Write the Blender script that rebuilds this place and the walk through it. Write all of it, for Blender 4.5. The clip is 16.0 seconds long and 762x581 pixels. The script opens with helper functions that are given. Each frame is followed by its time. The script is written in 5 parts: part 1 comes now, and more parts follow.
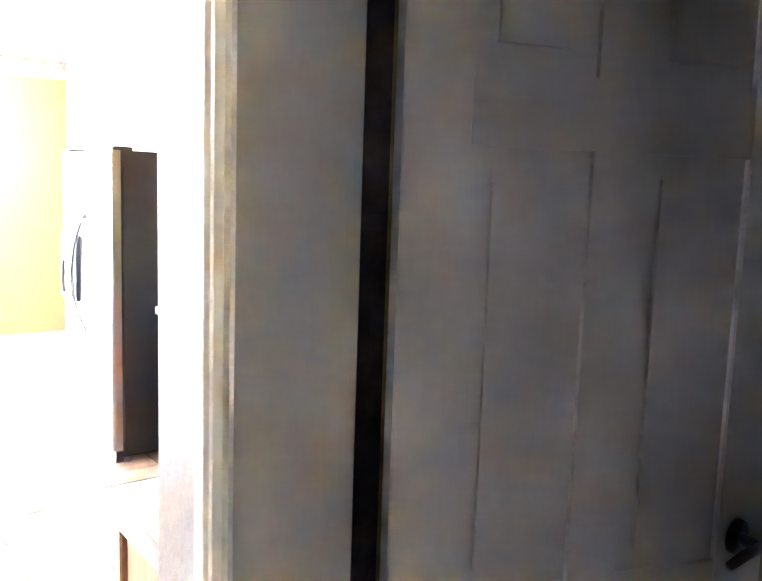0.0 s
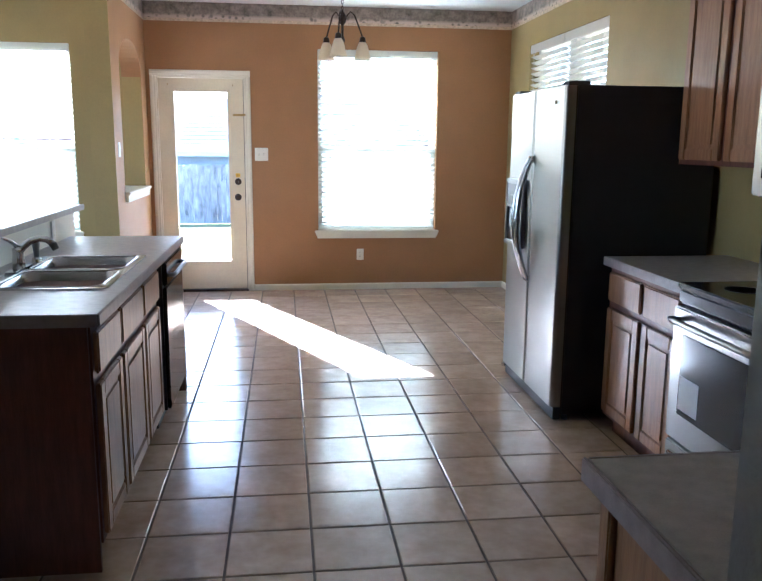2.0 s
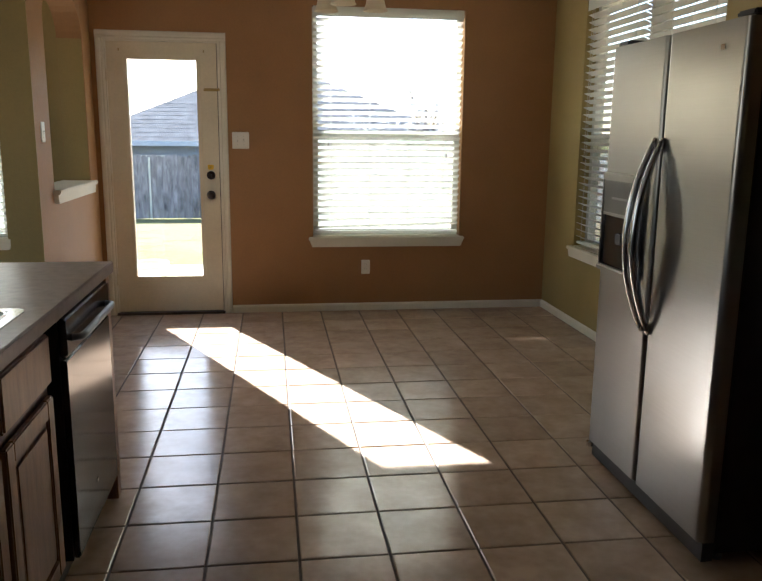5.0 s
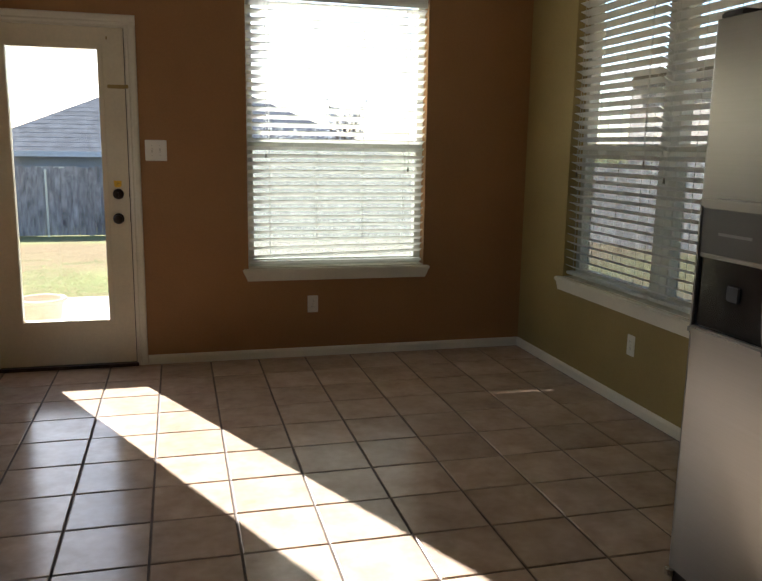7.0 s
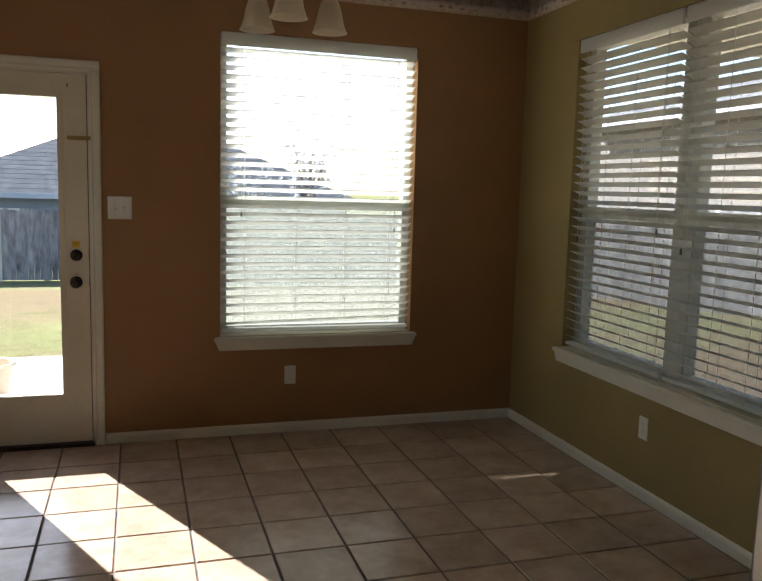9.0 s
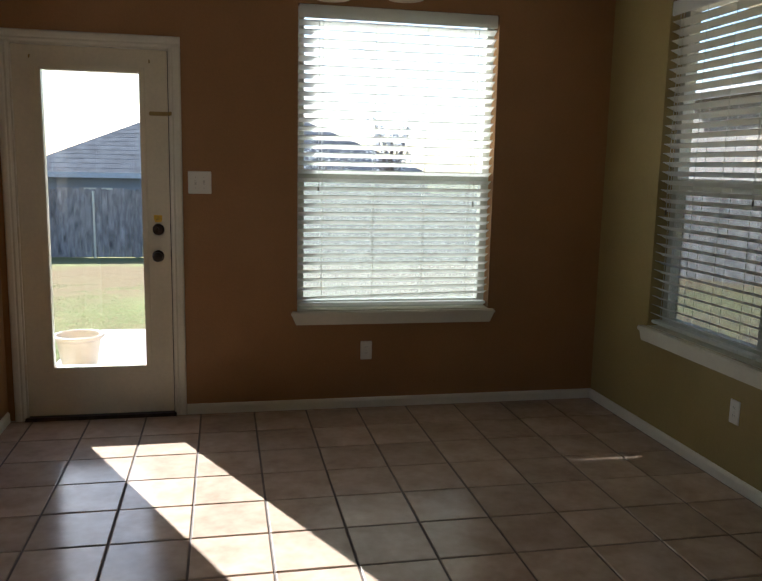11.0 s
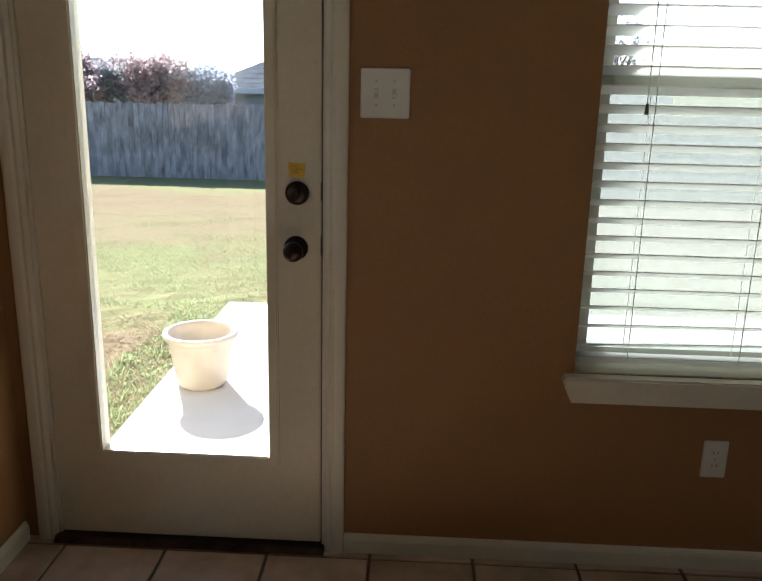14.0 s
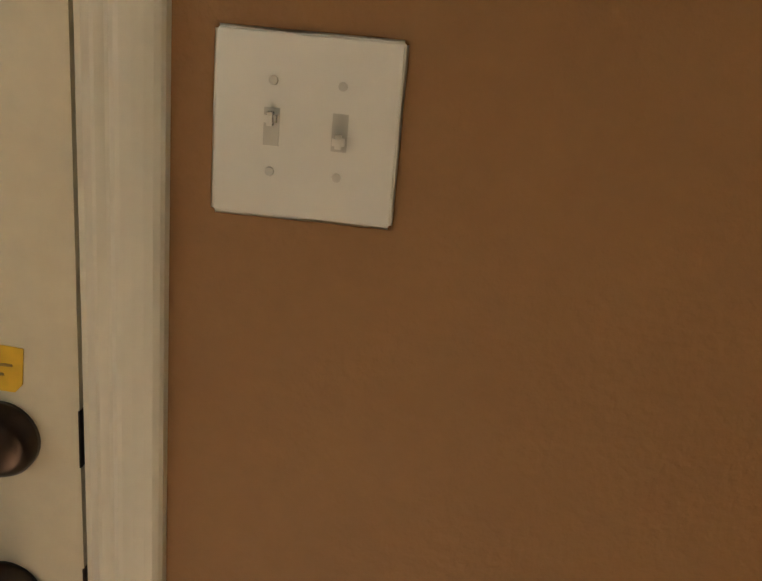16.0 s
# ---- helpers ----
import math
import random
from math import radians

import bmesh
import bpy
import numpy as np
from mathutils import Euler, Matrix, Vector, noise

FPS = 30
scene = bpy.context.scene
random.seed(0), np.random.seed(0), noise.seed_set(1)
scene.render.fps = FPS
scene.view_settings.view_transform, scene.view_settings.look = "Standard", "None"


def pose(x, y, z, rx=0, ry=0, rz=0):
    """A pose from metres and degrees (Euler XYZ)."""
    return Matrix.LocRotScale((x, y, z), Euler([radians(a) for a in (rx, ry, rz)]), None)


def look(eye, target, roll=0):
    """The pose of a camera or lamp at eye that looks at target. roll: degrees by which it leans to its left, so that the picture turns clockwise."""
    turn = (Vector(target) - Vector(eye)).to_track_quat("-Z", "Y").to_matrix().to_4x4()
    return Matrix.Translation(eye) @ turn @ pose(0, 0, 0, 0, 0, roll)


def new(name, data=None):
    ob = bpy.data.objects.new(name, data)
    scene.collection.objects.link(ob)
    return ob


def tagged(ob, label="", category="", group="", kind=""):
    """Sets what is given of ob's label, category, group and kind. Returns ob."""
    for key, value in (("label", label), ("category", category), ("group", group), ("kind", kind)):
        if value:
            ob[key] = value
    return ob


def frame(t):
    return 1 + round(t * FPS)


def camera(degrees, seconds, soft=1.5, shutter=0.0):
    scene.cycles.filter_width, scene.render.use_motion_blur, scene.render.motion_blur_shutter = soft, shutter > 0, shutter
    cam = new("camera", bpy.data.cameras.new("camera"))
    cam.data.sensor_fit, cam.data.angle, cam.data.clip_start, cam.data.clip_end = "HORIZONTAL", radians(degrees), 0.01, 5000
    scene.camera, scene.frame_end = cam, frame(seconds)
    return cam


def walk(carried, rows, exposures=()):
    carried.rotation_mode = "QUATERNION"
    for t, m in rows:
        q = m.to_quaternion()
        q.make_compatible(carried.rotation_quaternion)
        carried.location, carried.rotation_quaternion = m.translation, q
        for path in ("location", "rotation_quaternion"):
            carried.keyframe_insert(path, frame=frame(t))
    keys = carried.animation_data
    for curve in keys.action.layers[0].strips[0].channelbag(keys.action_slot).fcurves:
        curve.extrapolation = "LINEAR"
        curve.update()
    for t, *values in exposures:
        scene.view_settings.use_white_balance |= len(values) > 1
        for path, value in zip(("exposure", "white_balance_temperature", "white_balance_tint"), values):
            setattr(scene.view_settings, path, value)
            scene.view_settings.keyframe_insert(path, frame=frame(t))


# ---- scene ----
cam = camera(52.5, 16.0)
PATH = [
    (0, (0.024, -1.076, 1.563), (1.232, 0.498, 1.311), 1.9),
    (0.5, (0.020, -0.940, 1.510), (0.873, 0.850, 1.242), 0.7),
    (1, (0.104, -0.827, 1.483), (0.522, 1.104, 1.169), 0.4),
    (1.5, (0.09, -0.774, 1.448), (0.316, 1.184, 1.112), 0.4),
    (2, (0.006, -0.672, 1.450), (0.252, 1.278, 1.076), 0.5),
    (2.5, (-0.018, -0.473, 1.418), (0.257, 1.471, 1.037), 0.8),
    (3, (0.011, -0.32, 1.391), (0.267, 1.628, 1.017), 0.7),
    (3.5, (0.051, -0.025, 1.38), (0.278, 1.927, 1.01), 0.5),
    (6, (-0.006, 1.519, 1.397), (0.350, 3.444, 0.988), 0.6),
    (6.5, (-0.012, 1.789, 1.386), (0.398, 3.707, 0.995), 0.5),
    (7, (-0.085, 2.045, 1.376), (0.417, 3.946, 1.012), 0.9),
    (7.5, (-0.170, 2.214, 1.472), (0.430, 4.087, 1.108), 1.7),
    (8, (-0.126, 2.318, 1.487), (0.486, 4.196, 1.175), 1.3),
    (8.5, (-0.117, 2.454, 1.478), (0.496, 4.340, 1.222), 1.4),
    (11, (-0.076, 2.534, 1.44), (0.322, 4.469, 1.126), 1.2),
    (11.5, (-0.023, 2.758, 1.408), (0.266, 4.691, 0.988), 0.8),
    (12, (-0.028, 3.089, 1.349), (0.166, 5.026, 0.89), 0.6),
    (12.5, (0.007, 3.514, 1.338), (0.082, 5.455, 0.864), 0.6),
    (13, (-0.058, 3.956, 1.343), (-0.034, 5.897, 0.862), 1.5),
    (13.5, (-0.085, 4.442, 1.332), (-0.124, 6.384, 0.854), 1.7),
    (14, (-0.12, 4.96, 1.365), (-0.197, 6.893, 0.843), 1.4),
    (14.5, (-0.181, 5.416, 1.339), (-0.248, 7.347, 0.821), 1.7),
    (15, (-0.166, 5.84, 1.32), (-0.208, 7.776, 0.818), 1.8),
    (15.5, (-0.132, 6.232, 1.374), (-0.158, 8.172, 0.889), 3.3),
    (16, (-0.12, 6.475, 1.391), (-0.202, 8.385, 0.803), 5.4),
]
EXPO = [(0, 9.25, 5100, 24), (0.5, 7.75, 4700, 19), (1, 6.6, 4650, 15), (1.5, 5.7, 4600, 15), (2, 4.85, 4650, 15), (2.5, 4.5, 4700, 15), (3, 4.3, 4900, 15), (3.5, 4.1, 5200, 15),
        (6, 2.86, 5900, 15), (8.5, 2.52, 5900, 16), (11, 2.32, 5550, 14), (13, 2.3, 5550, 14), (14, 2.45, 5600, 13), (15, 2.4, 5700, 12), (15.5, 3.12, 5750, 10), (16, 3.68, 6650, 13)]
walk(cam, [(t, look(e, a, r)) for t, e, a, r in PATH], EXPO)

# ---- sun and sky ----
SUN_TO = Vector((-0.483, 1.0, 0.625)).normalized()
SUN_EL = math.asin(SUN_TO.z)
SUN_ROT = math.atan2(SUN_TO.x, SUN_TO.y)
world = bpy.data.worlds.new("sky")
scene.world = world
world.use_nodes = True
wn = world.node_tree.nodes
sky = wn.new("ShaderNodeTexSky")
sky.sky_type = "NISHITA"
sky.sun_disc = False
sky.sun_elevation = SUN_EL
sky.sun_rotation = SUN_ROT
wn["Background"].inputs["Strength"].default_value = 0.065
world.node_tree.links.new(sky.outputs[0], wn["Background"].inputs["Color"])
sun = bpy.data.lights.new("sun", "SUN")
sun.energy = 5.0
sun.angle = radians(0.5)
sun.color = (1.0, 0.95, 0.88)
sun_ob = new("sun", sun)
sun_ob.matrix_world = look(SUN_TO * 40, (0, 0, 0))


def opening_lamp(name, at, to, w, h, power):
    """An area lamp set in a wall opening, in place of skylight."""
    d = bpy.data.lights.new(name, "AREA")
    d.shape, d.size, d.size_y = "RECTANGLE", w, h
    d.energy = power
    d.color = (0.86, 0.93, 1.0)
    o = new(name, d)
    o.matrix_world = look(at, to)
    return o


# Unseen fill lamp added on the west side to brighten the rooms.
opening_lamp("living_fill_light", (-5.66, 2.6, 1.25), (0, 2.6, 1.25), 3.2, 1.3, 0.9)
opening_lamp("front_window_light", (-3.6, -3.06, 1.45), (-3.6, 0, 1.45), 1.7, 1.7, 0.30)


# ---- materials ----
def node_material(name, color, rough=0.5, metal=0.0, var=0.12, scale=6.0, fine=60.0, bump=0.0, bump_scale=80.0,
                  second=None, stretch=(1, 1, 1), spec=0.5, rough_var=0.0, per_object=0.0, per_island=0.0):
    """Colour with two scales of variation, optional relief and piece-to-piece change."""
    m = bpy.data.materials.new(name)
    m.use_nodes = True
    nt = m.node_tree
    n, l = nt.nodes, nt.links
    b = n["Principled BSDF"]
    b.inputs["Roughness"].default_value = rough
    b.inputs["Metallic"].default_value = metal
    b.inputs["Specular IOR Level"].default_value = spec
    tc = n.new("ShaderNodeTexCoord")
    mp = n.new("ShaderNodeMapping")
    mp.inputs["Scale"].default_value = stretch
    l.new(tc.outputs["Object"], mp.inputs["Vector"])
    vec = mp.outputs[0]
    if per_object:
        info = n.new("ShaderNodeObjectInfo")
        add = n.new("ShaderNodeVectorMath")
        add.operation = "MULTIPLY_ADD"
        comb = n.new("ShaderNodeCombineXYZ")
        for k in range(3):
            l.new(info.outputs["Random"], comb.inputs[k])
        add.inputs[1].default_value = (37, 53, 71)
        l.new(comb.outputs[0], add.inputs[0])
        l.new(vec, add.inputs[2])
        vec = add.outputs[0]
    big = n.new("ShaderNodeTexNoise")
    big.inputs["Scale"].default_value = scale
    big.inputs["Detail"].default_value = 4
    l.new(vec, big.inputs["Vector"])
    small = n.new("ShaderNodeTexNoise")
    small.inputs["Scale"].default_value = fine
    small.inputs["Detail"].default_value = 3
    l.new(vec, small.inputs["Vector"])
    mix = n.new("ShaderNodeMix")
    mix.data_type = "RGBA"
    second = second or tuple(c * (1 - 2.2 * var) for c in color)
    mix.inputs["A"].default_value = (*[min(1, c * (1 + var)) for c in color], 1)
    mix.inputs["B"].default_value = (*second, 1)
    ramp = n.new("ShaderNodeMapRange")
    ramp.inputs["From Min"].default_value = 0.35
    ramp.inputs["From Max"].default_value = 0.68
    avg = n.new("ShaderNodeMath")
    avg.operation = "MULTIPLY_ADD"
    avg.inputs[1].default_value = 0.3
    l.new(small.outputs["Fac"], avg.inputs[0])
    sc = n.new("ShaderNodeMath")
    sc.operation = "MULTIPLY"
    sc.inputs[1].default_value = 0.7
    l.new(big.outputs["Fac"], sc.inputs[0])
    l.new(sc.outputs[0], avg.inputs[2])
    l.new(avg.outputs[0], ramp.inputs["Value"])
    l.new(ramp.outputs[0], mix.inputs["Factor"])
    out = mix.outputs["Result"]
    if per_object or per_island:
        hsv = n.new("ShaderNodeHueSaturation")
        rng = n.new("ShaderNodeMapRange")
        amt = per_object or per_island
        rng.inputs["To Min"].default_value = 1 - amt
        rng.inputs["To Max"].default_value = 1 + amt
        if per_object:
            l.new(info.outputs["Random"], rng.inputs["Value"])
        else:
            geo = n.new("ShaderNodeNewGeometry")
            l.new(geo.outputs["Random Per Island"], rng.inputs["Value"])
        l.new(rng.outputs[0], hsv.inputs["Value"])
        l.new(out, hsv.inputs["Color"])
        out = hsv.outputs[0]
    l.new(out, b.inputs["Base Color"])
    if rough_var:
        rr = n.new("ShaderNodeMapRange")
        rr.inputs["From Min"].default_value = 0.3
        rr.inputs["From Max"].default_value = 0.7
        rr.inputs["To Min"].default_value = max(0.02, rough - rough_var)
        rr.inputs["To Max"].default_value = min(1, rough + rough_var)
        l.new(big.outputs["Fac"], rr.inputs["Value"])
        l.new(rr.outputs[0], b.inputs["Roughness"])
    if bump:
        bt = n.new("ShaderNodeTexNoise")
        bt.inputs["Scale"].default_value = bump_scale
        bt.inputs["Detail"].default_value = 3
        l.new(vec, bt.inputs["Vector"])
        bp = n.new("ShaderNodeBump")
        bp.inputs["Strength"].default_value = bump
        bp.inputs["Distance"].default_value = 0.004
        l.new(bt.outputs["Fac"], bp.inputs["Height"])
        l.new(bp.outputs[0], b.inputs["Normal"])
    return m


def glass_material(name, tint=(0.96, 0.98, 0.96)):
    m = bpy.data.materials.new(name)
    m.use_nodes = True
    n, l = m.node_tree.nodes, m.node_tree.links
    n.remove(n["Principled BSDF"])
    tr = n.new("ShaderNodeBsdfTransparent")
    tr.inputs[0].default_value = (*tint, 1)
    gl = n.new("ShaderNodeBsdfGlossy")
    gl.inputs["Roughness"].default_value = 0.02
    lw = n.new("ShaderNodeLayerWeight")
    pw = n.new("ShaderNodeMath")
    pw.operation = "POWER"
    pw.inputs[1].default_value = 5
    l.new(lw.outputs["Facing"], pw.inputs[0])
    fr = n.new("ShaderNodeMath")
    fr.operation = "MULTIPLY_ADD"
    fr.inputs[1].default_value = 0.9
    fr.inputs[2].default_value = 0.04
    l.new(pw.outputs[0], fr.inputs[0])
    mx = n.new("ShaderNodeMixShader")
    l.new(fr.outputs[0], mx.inputs[0])
    l.new(tr.outputs[0], mx.inputs[1])
    l.new(gl.outputs[0], mx.inputs[2])
    l.new(mx.outputs[0], n["Material Output"].inputs[0])
    return m


def thin_material(name, color, share, rough=0.5):
    """A thin sheet that lets part of the light through (blind slats, leaves, frosted glass)."""
    m = bpy.data.materials.new(name)
    m.use_nodes = True
    n, l = m.node_tree.nodes, m.node_tree.links
    b = n["Principled BSDF"]
    b.inputs["Roughness"].default_value = rough
    tl = n.new("ShaderNodeBsdfTranslucent")
    tl.inputs[0].default_value = (*color, 1)
    ns = n.new("ShaderNodeTexNoise")
    ns.inputs["Scale"].default_value = 14
    mix = n.new("ShaderNodeMix")
    mix.data_type = "RGBA"
    mix.inputs["A"].default_value = (*color, 1)
    mix.inputs["B"].default_value = (*[c * 0.86 for c in color], 1)
    l.new(ns.outputs["Fac"], mix.inputs["Factor"])
    l.new(mix.outputs["Result"], b.inputs["Base Color"])
    mx = n.new("ShaderNodeMixShader")
    mx.inputs[0].default_value = share
    l.new(b.outputs[0], mx.inputs[1])
    l.new(tl.outputs[0], mx.inputs[2])
    l.new(mx.outputs[0], n["Material Output"].inputs[0])
    return m


def screen_material():
    """Fine insect mesh: half open, half pale thread."""
    m = bpy.data.materials.new("insect_screen_mesh")
    m.use_nodes = True
    n, l = m.node_tree.nodes, m.node_tree.links
    b = n["Principled BSDF"]
    b.inputs["Base Color"].default_value = (0.20, 0.215, 0.20, 1)
    b.inputs["Roughness"].default_value = 0.6
    tl = n.new("ShaderNodeBsdfTranslucent")
    tl.inputs[0].default_value = (0.26, 0.27, 0.24, 1)
    tr = n.new("ShaderNodeBsdfTransparent")
    a = n.new("ShaderNodeMixShader")
    a.inputs[0].default_value = 0.6
    l.new(b.outputs[0], a.inputs[1])
    l.new(tl.outputs[0], a.inputs[2])
    c = n.new("ShaderNodeMixShader")
    c.inputs[0].default_value = 0.52
    l.new(tr.outputs[0], c.inputs[1])
    l.new(a.outputs[0], c.inputs[2])
    l.new(c.outputs[0], n["Material Output"].inputs[0])
    return m


M = {
    "orange": node_material("caramel_paint", (0.33, 0.170, 0.062), 0.62, var=0.05, scale=2.5, bump=0.35, bump_scale=120),
    "olive": node_material("olive_paint", (0.32, 0.24, 0.082), 0.62, var=0.05, scale=2.5, bump=0.35, bump_scale=120),
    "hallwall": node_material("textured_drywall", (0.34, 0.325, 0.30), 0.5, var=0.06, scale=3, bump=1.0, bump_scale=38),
    "white": node_material("white_trim_paint", (0.72, 0.675, 0.55), 0.38, var=0.04, scale=4, bump=0.1, bump_scale=60),
    # Darker copy of the white trim: the hall's dimness is in the colour.
    "halltrim": node_material("shaded_white_trim_paint", (0.50, 0.47, 0.41), 0.35, var=0.04, scale=4, bump=0.1, bump_scale=60),
    "door": node_material("cream_door_paint", (0.70, 0.625, 0.46), 0.36, var=0.05, scale=3, bump=0.1, bump_scale=60),
    "ceiling": node_material("ceiling_paint", (0.68, 0.67, 0.64), 0.85, var=0.03, bump=0.7, bump_scale=70),
    "tile": node_material("mottled_ceramic_tile", (0.47, 0.355, 0.265), 0.19, var=0.12, scale=7, fine=26, second=(0.37, 0.265, 0.19),
                          bump=0.05, bump_scale=11, rough_var=0.04, per_object=0.10),
    "tile_far": node_material("mottled_ceramic_tile_rest", (0.47, 0.355, 0.265), 0.19, var=0.12, scale=7, fine=40,
                              second=(0.37, 0.265, 0.19), bump=0.05, bump_scale=11, rough_var=0.04, per_island=0.10),
    "grout": node_material("brown_grout", (0.11, 0.075, 0.055), 0.8, var=0.2, bump=0.6),
    "carpet": node_material("beige_carpet", (0.36, 0.30, 0.22), 0.95, var=0.15, fine=300, bump=1.0, bump_scale=300),
    # One cabinet wood in a lit and a shaded tone: lighting put into colour.
    "wood": node_material("lit_cabinet_wood", (0.33, 0.165, 0.074), 0.38, var=0.10, scale=5, fine=30, stretch=(9, 9, 1.0),
                          second=(0.225, 0.105, 0.045), bump=0.15, bump_scale=30),
    "shaded_wood": node_material("shaded_cabinet_wood", (0.135, 0.046, 0.026), 0.42, var=0.18, scale=5, fine=30, stretch=(9, 9, 1.0),
                              bump=0.15, bump_scale=30),
    "counter": node_material("speckled_grey_laminate", (0.40, 0.355, 0.32), 0.34, var=0.10, scale=30, fine=260, spec=0.4),
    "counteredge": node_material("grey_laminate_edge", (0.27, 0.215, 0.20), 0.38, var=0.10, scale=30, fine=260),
    "steel": node_material("brushed_stainless", (0.28, 0.272, 0.255), 0.30, 1.0, var=0.015, scale=3, stretch=(1, 1, 60), bump=0.008, bump_scale=40),
    "chrome": node_material("polished_chrome", (0.72, 0.72, 0.72), 0.10, 1.0, var=0.03),
    "sink": node_material("satin_sink_steel", (0.55, 0.55, 0.54), 0.24, 1.0, var=0.05, stretch=(1, 20, 1)),
    "fridge_side": node_material("black_textured_steel", (0.020, 0.019, 0.020), 0.45, var=0.1, bump=0.35, bump_scale=260),
    "black": node_material("gloss_black_plastic", (0.015, 0.015, 0.016), 0.14, var=0.1),
    "blackmatte": node_material("matt_black_plastic", (0.025, 0.024, 0.024), 0.5, var=0.1),
    "grey_plastic": node_material("grey_plastic", (0.25, 0.25, 0.24), 0.35, var=0.05),
    "dark_plastic": node_material("smoked_grey_plastic", (0.10, 0.10, 0.095), 0.3, var=0.05),
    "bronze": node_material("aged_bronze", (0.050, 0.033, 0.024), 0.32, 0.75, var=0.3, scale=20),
    "plate": node_material("ivory_switch_plastic", (0.78, 0.76, 0.68), 0.28, var=0.02),
    "slot_grey": node_material("shaded_ivory_slot", (0.58, 0.56, 0.49), 0.4, var=0.03),
    # Recess shade given as plain colour: outlet slots and the door gap.
    "slot": node_material("dark_recess", (0.04, 0.035, 0.03), 0.7, var=0.05),
    "label": node_material("yellow_sticker", (0.75, 0.46, 0.03), 0.5, var=0.1, scale=40),
    "paper": node_material("white_paper_sheet", (0.75, 0.75, 0.75), 0.6, var=0.03),
    "brass": node_material("dull_brass", (0.42, 0.30, 0.12), 0.35, 1.0, var=0.1),
    "vinyl": node_material("white_vinyl_frame", (0.62, 0.62, 0.54), 0.4, var=0.04),
    "strip": node_material("border_edge_strip", (0.62, 0.50, 0.36), 0.6, var=0.15, scale=30),
    "fence": node_material("weathered_fence_board", (0.29, 0.28, 0.285), 0.9, spec=0.1, var=0.24, scale=2.6, fine=9, stretch=(2.2, 2.2, 0.8),
                           second=(0.095, 0.092, 0.098), bump=0.6, bump_scale=30, per_object=0.14),
    "concrete": node_material("pale_patio_concrete", (0.56, 0.54, 0.51), 0.9, spec=0.15, var=0.08, scale=3, bump=0.4),
    "pot": node_material("sandy_plastic_planter", (0.58, 0.51, 0.41), 0.6, var=0.08, scale=10, bump=0.2),
    "soil": node_material("dry_potting_soil", (0.22, 0.15, 0.09), 0.95, var=0.3, fine=120, bump=1.0),
    "brick": node_material("pale_exterior_wall", (0.17, 0.15, 0.13), 0.9, var=0.1, bump=0.4),
    "bluewall": node_material("grey_blue_siding", (0.20, 0.225, 0.27), 0.8, var=0.08, scale=1),
    "roof": node_material("grey_asphalt_shingle", (0.15, 0.15, 0.155), 0.95, spec=0.1, var=0.2, scale=3, fine=30, bump=0.5, bump_scale=30, per_island=0.06),
    "fascia": node_material("pale_fascia_board", (0.42, 0.45, 0.50), 0.6, var=0.05),
    "bark": node_material("grey_bark", (0.16, 0.13, 0.11), 0.9, var=0.25, scale=12, bump=0.6),
    "glass": glass_material("window_glass"),
    "slat": thin_material("white_faux_wood_slat", (0.84, 0.84, 0.79), 0.42, 0.42),
    "shade": thin_material("frosted_amber_glass", (0.85, 0.77, 0.62), 0.55, 0.3),
    # Leaf tones are paled towards grey: haze and glare put into the colours.
    "leaf_rust": thin_material("hazed_rust_leaf", (0.42, 0.32, 0.31), 0.5, 0.8),
    "leaf_green": thin_material("hazed_olive_leaf", (0.27, 0.28, 0.28), 0.5, 0.8),
    "leaf_grey": thin_material("pale_grey_leaf", (0.40, 0.41, 0.44), 0.5, 0.8),
    "screen": screen_material(),
    "cord": node_material("white_blind_cord", (0.7, 0.7, 0.64), 0.7, var=0.03),
    "tassel": node_material("brown_cord_tassel", (0.10, 0.08, 0.05), 0.5, var=0.1),
}


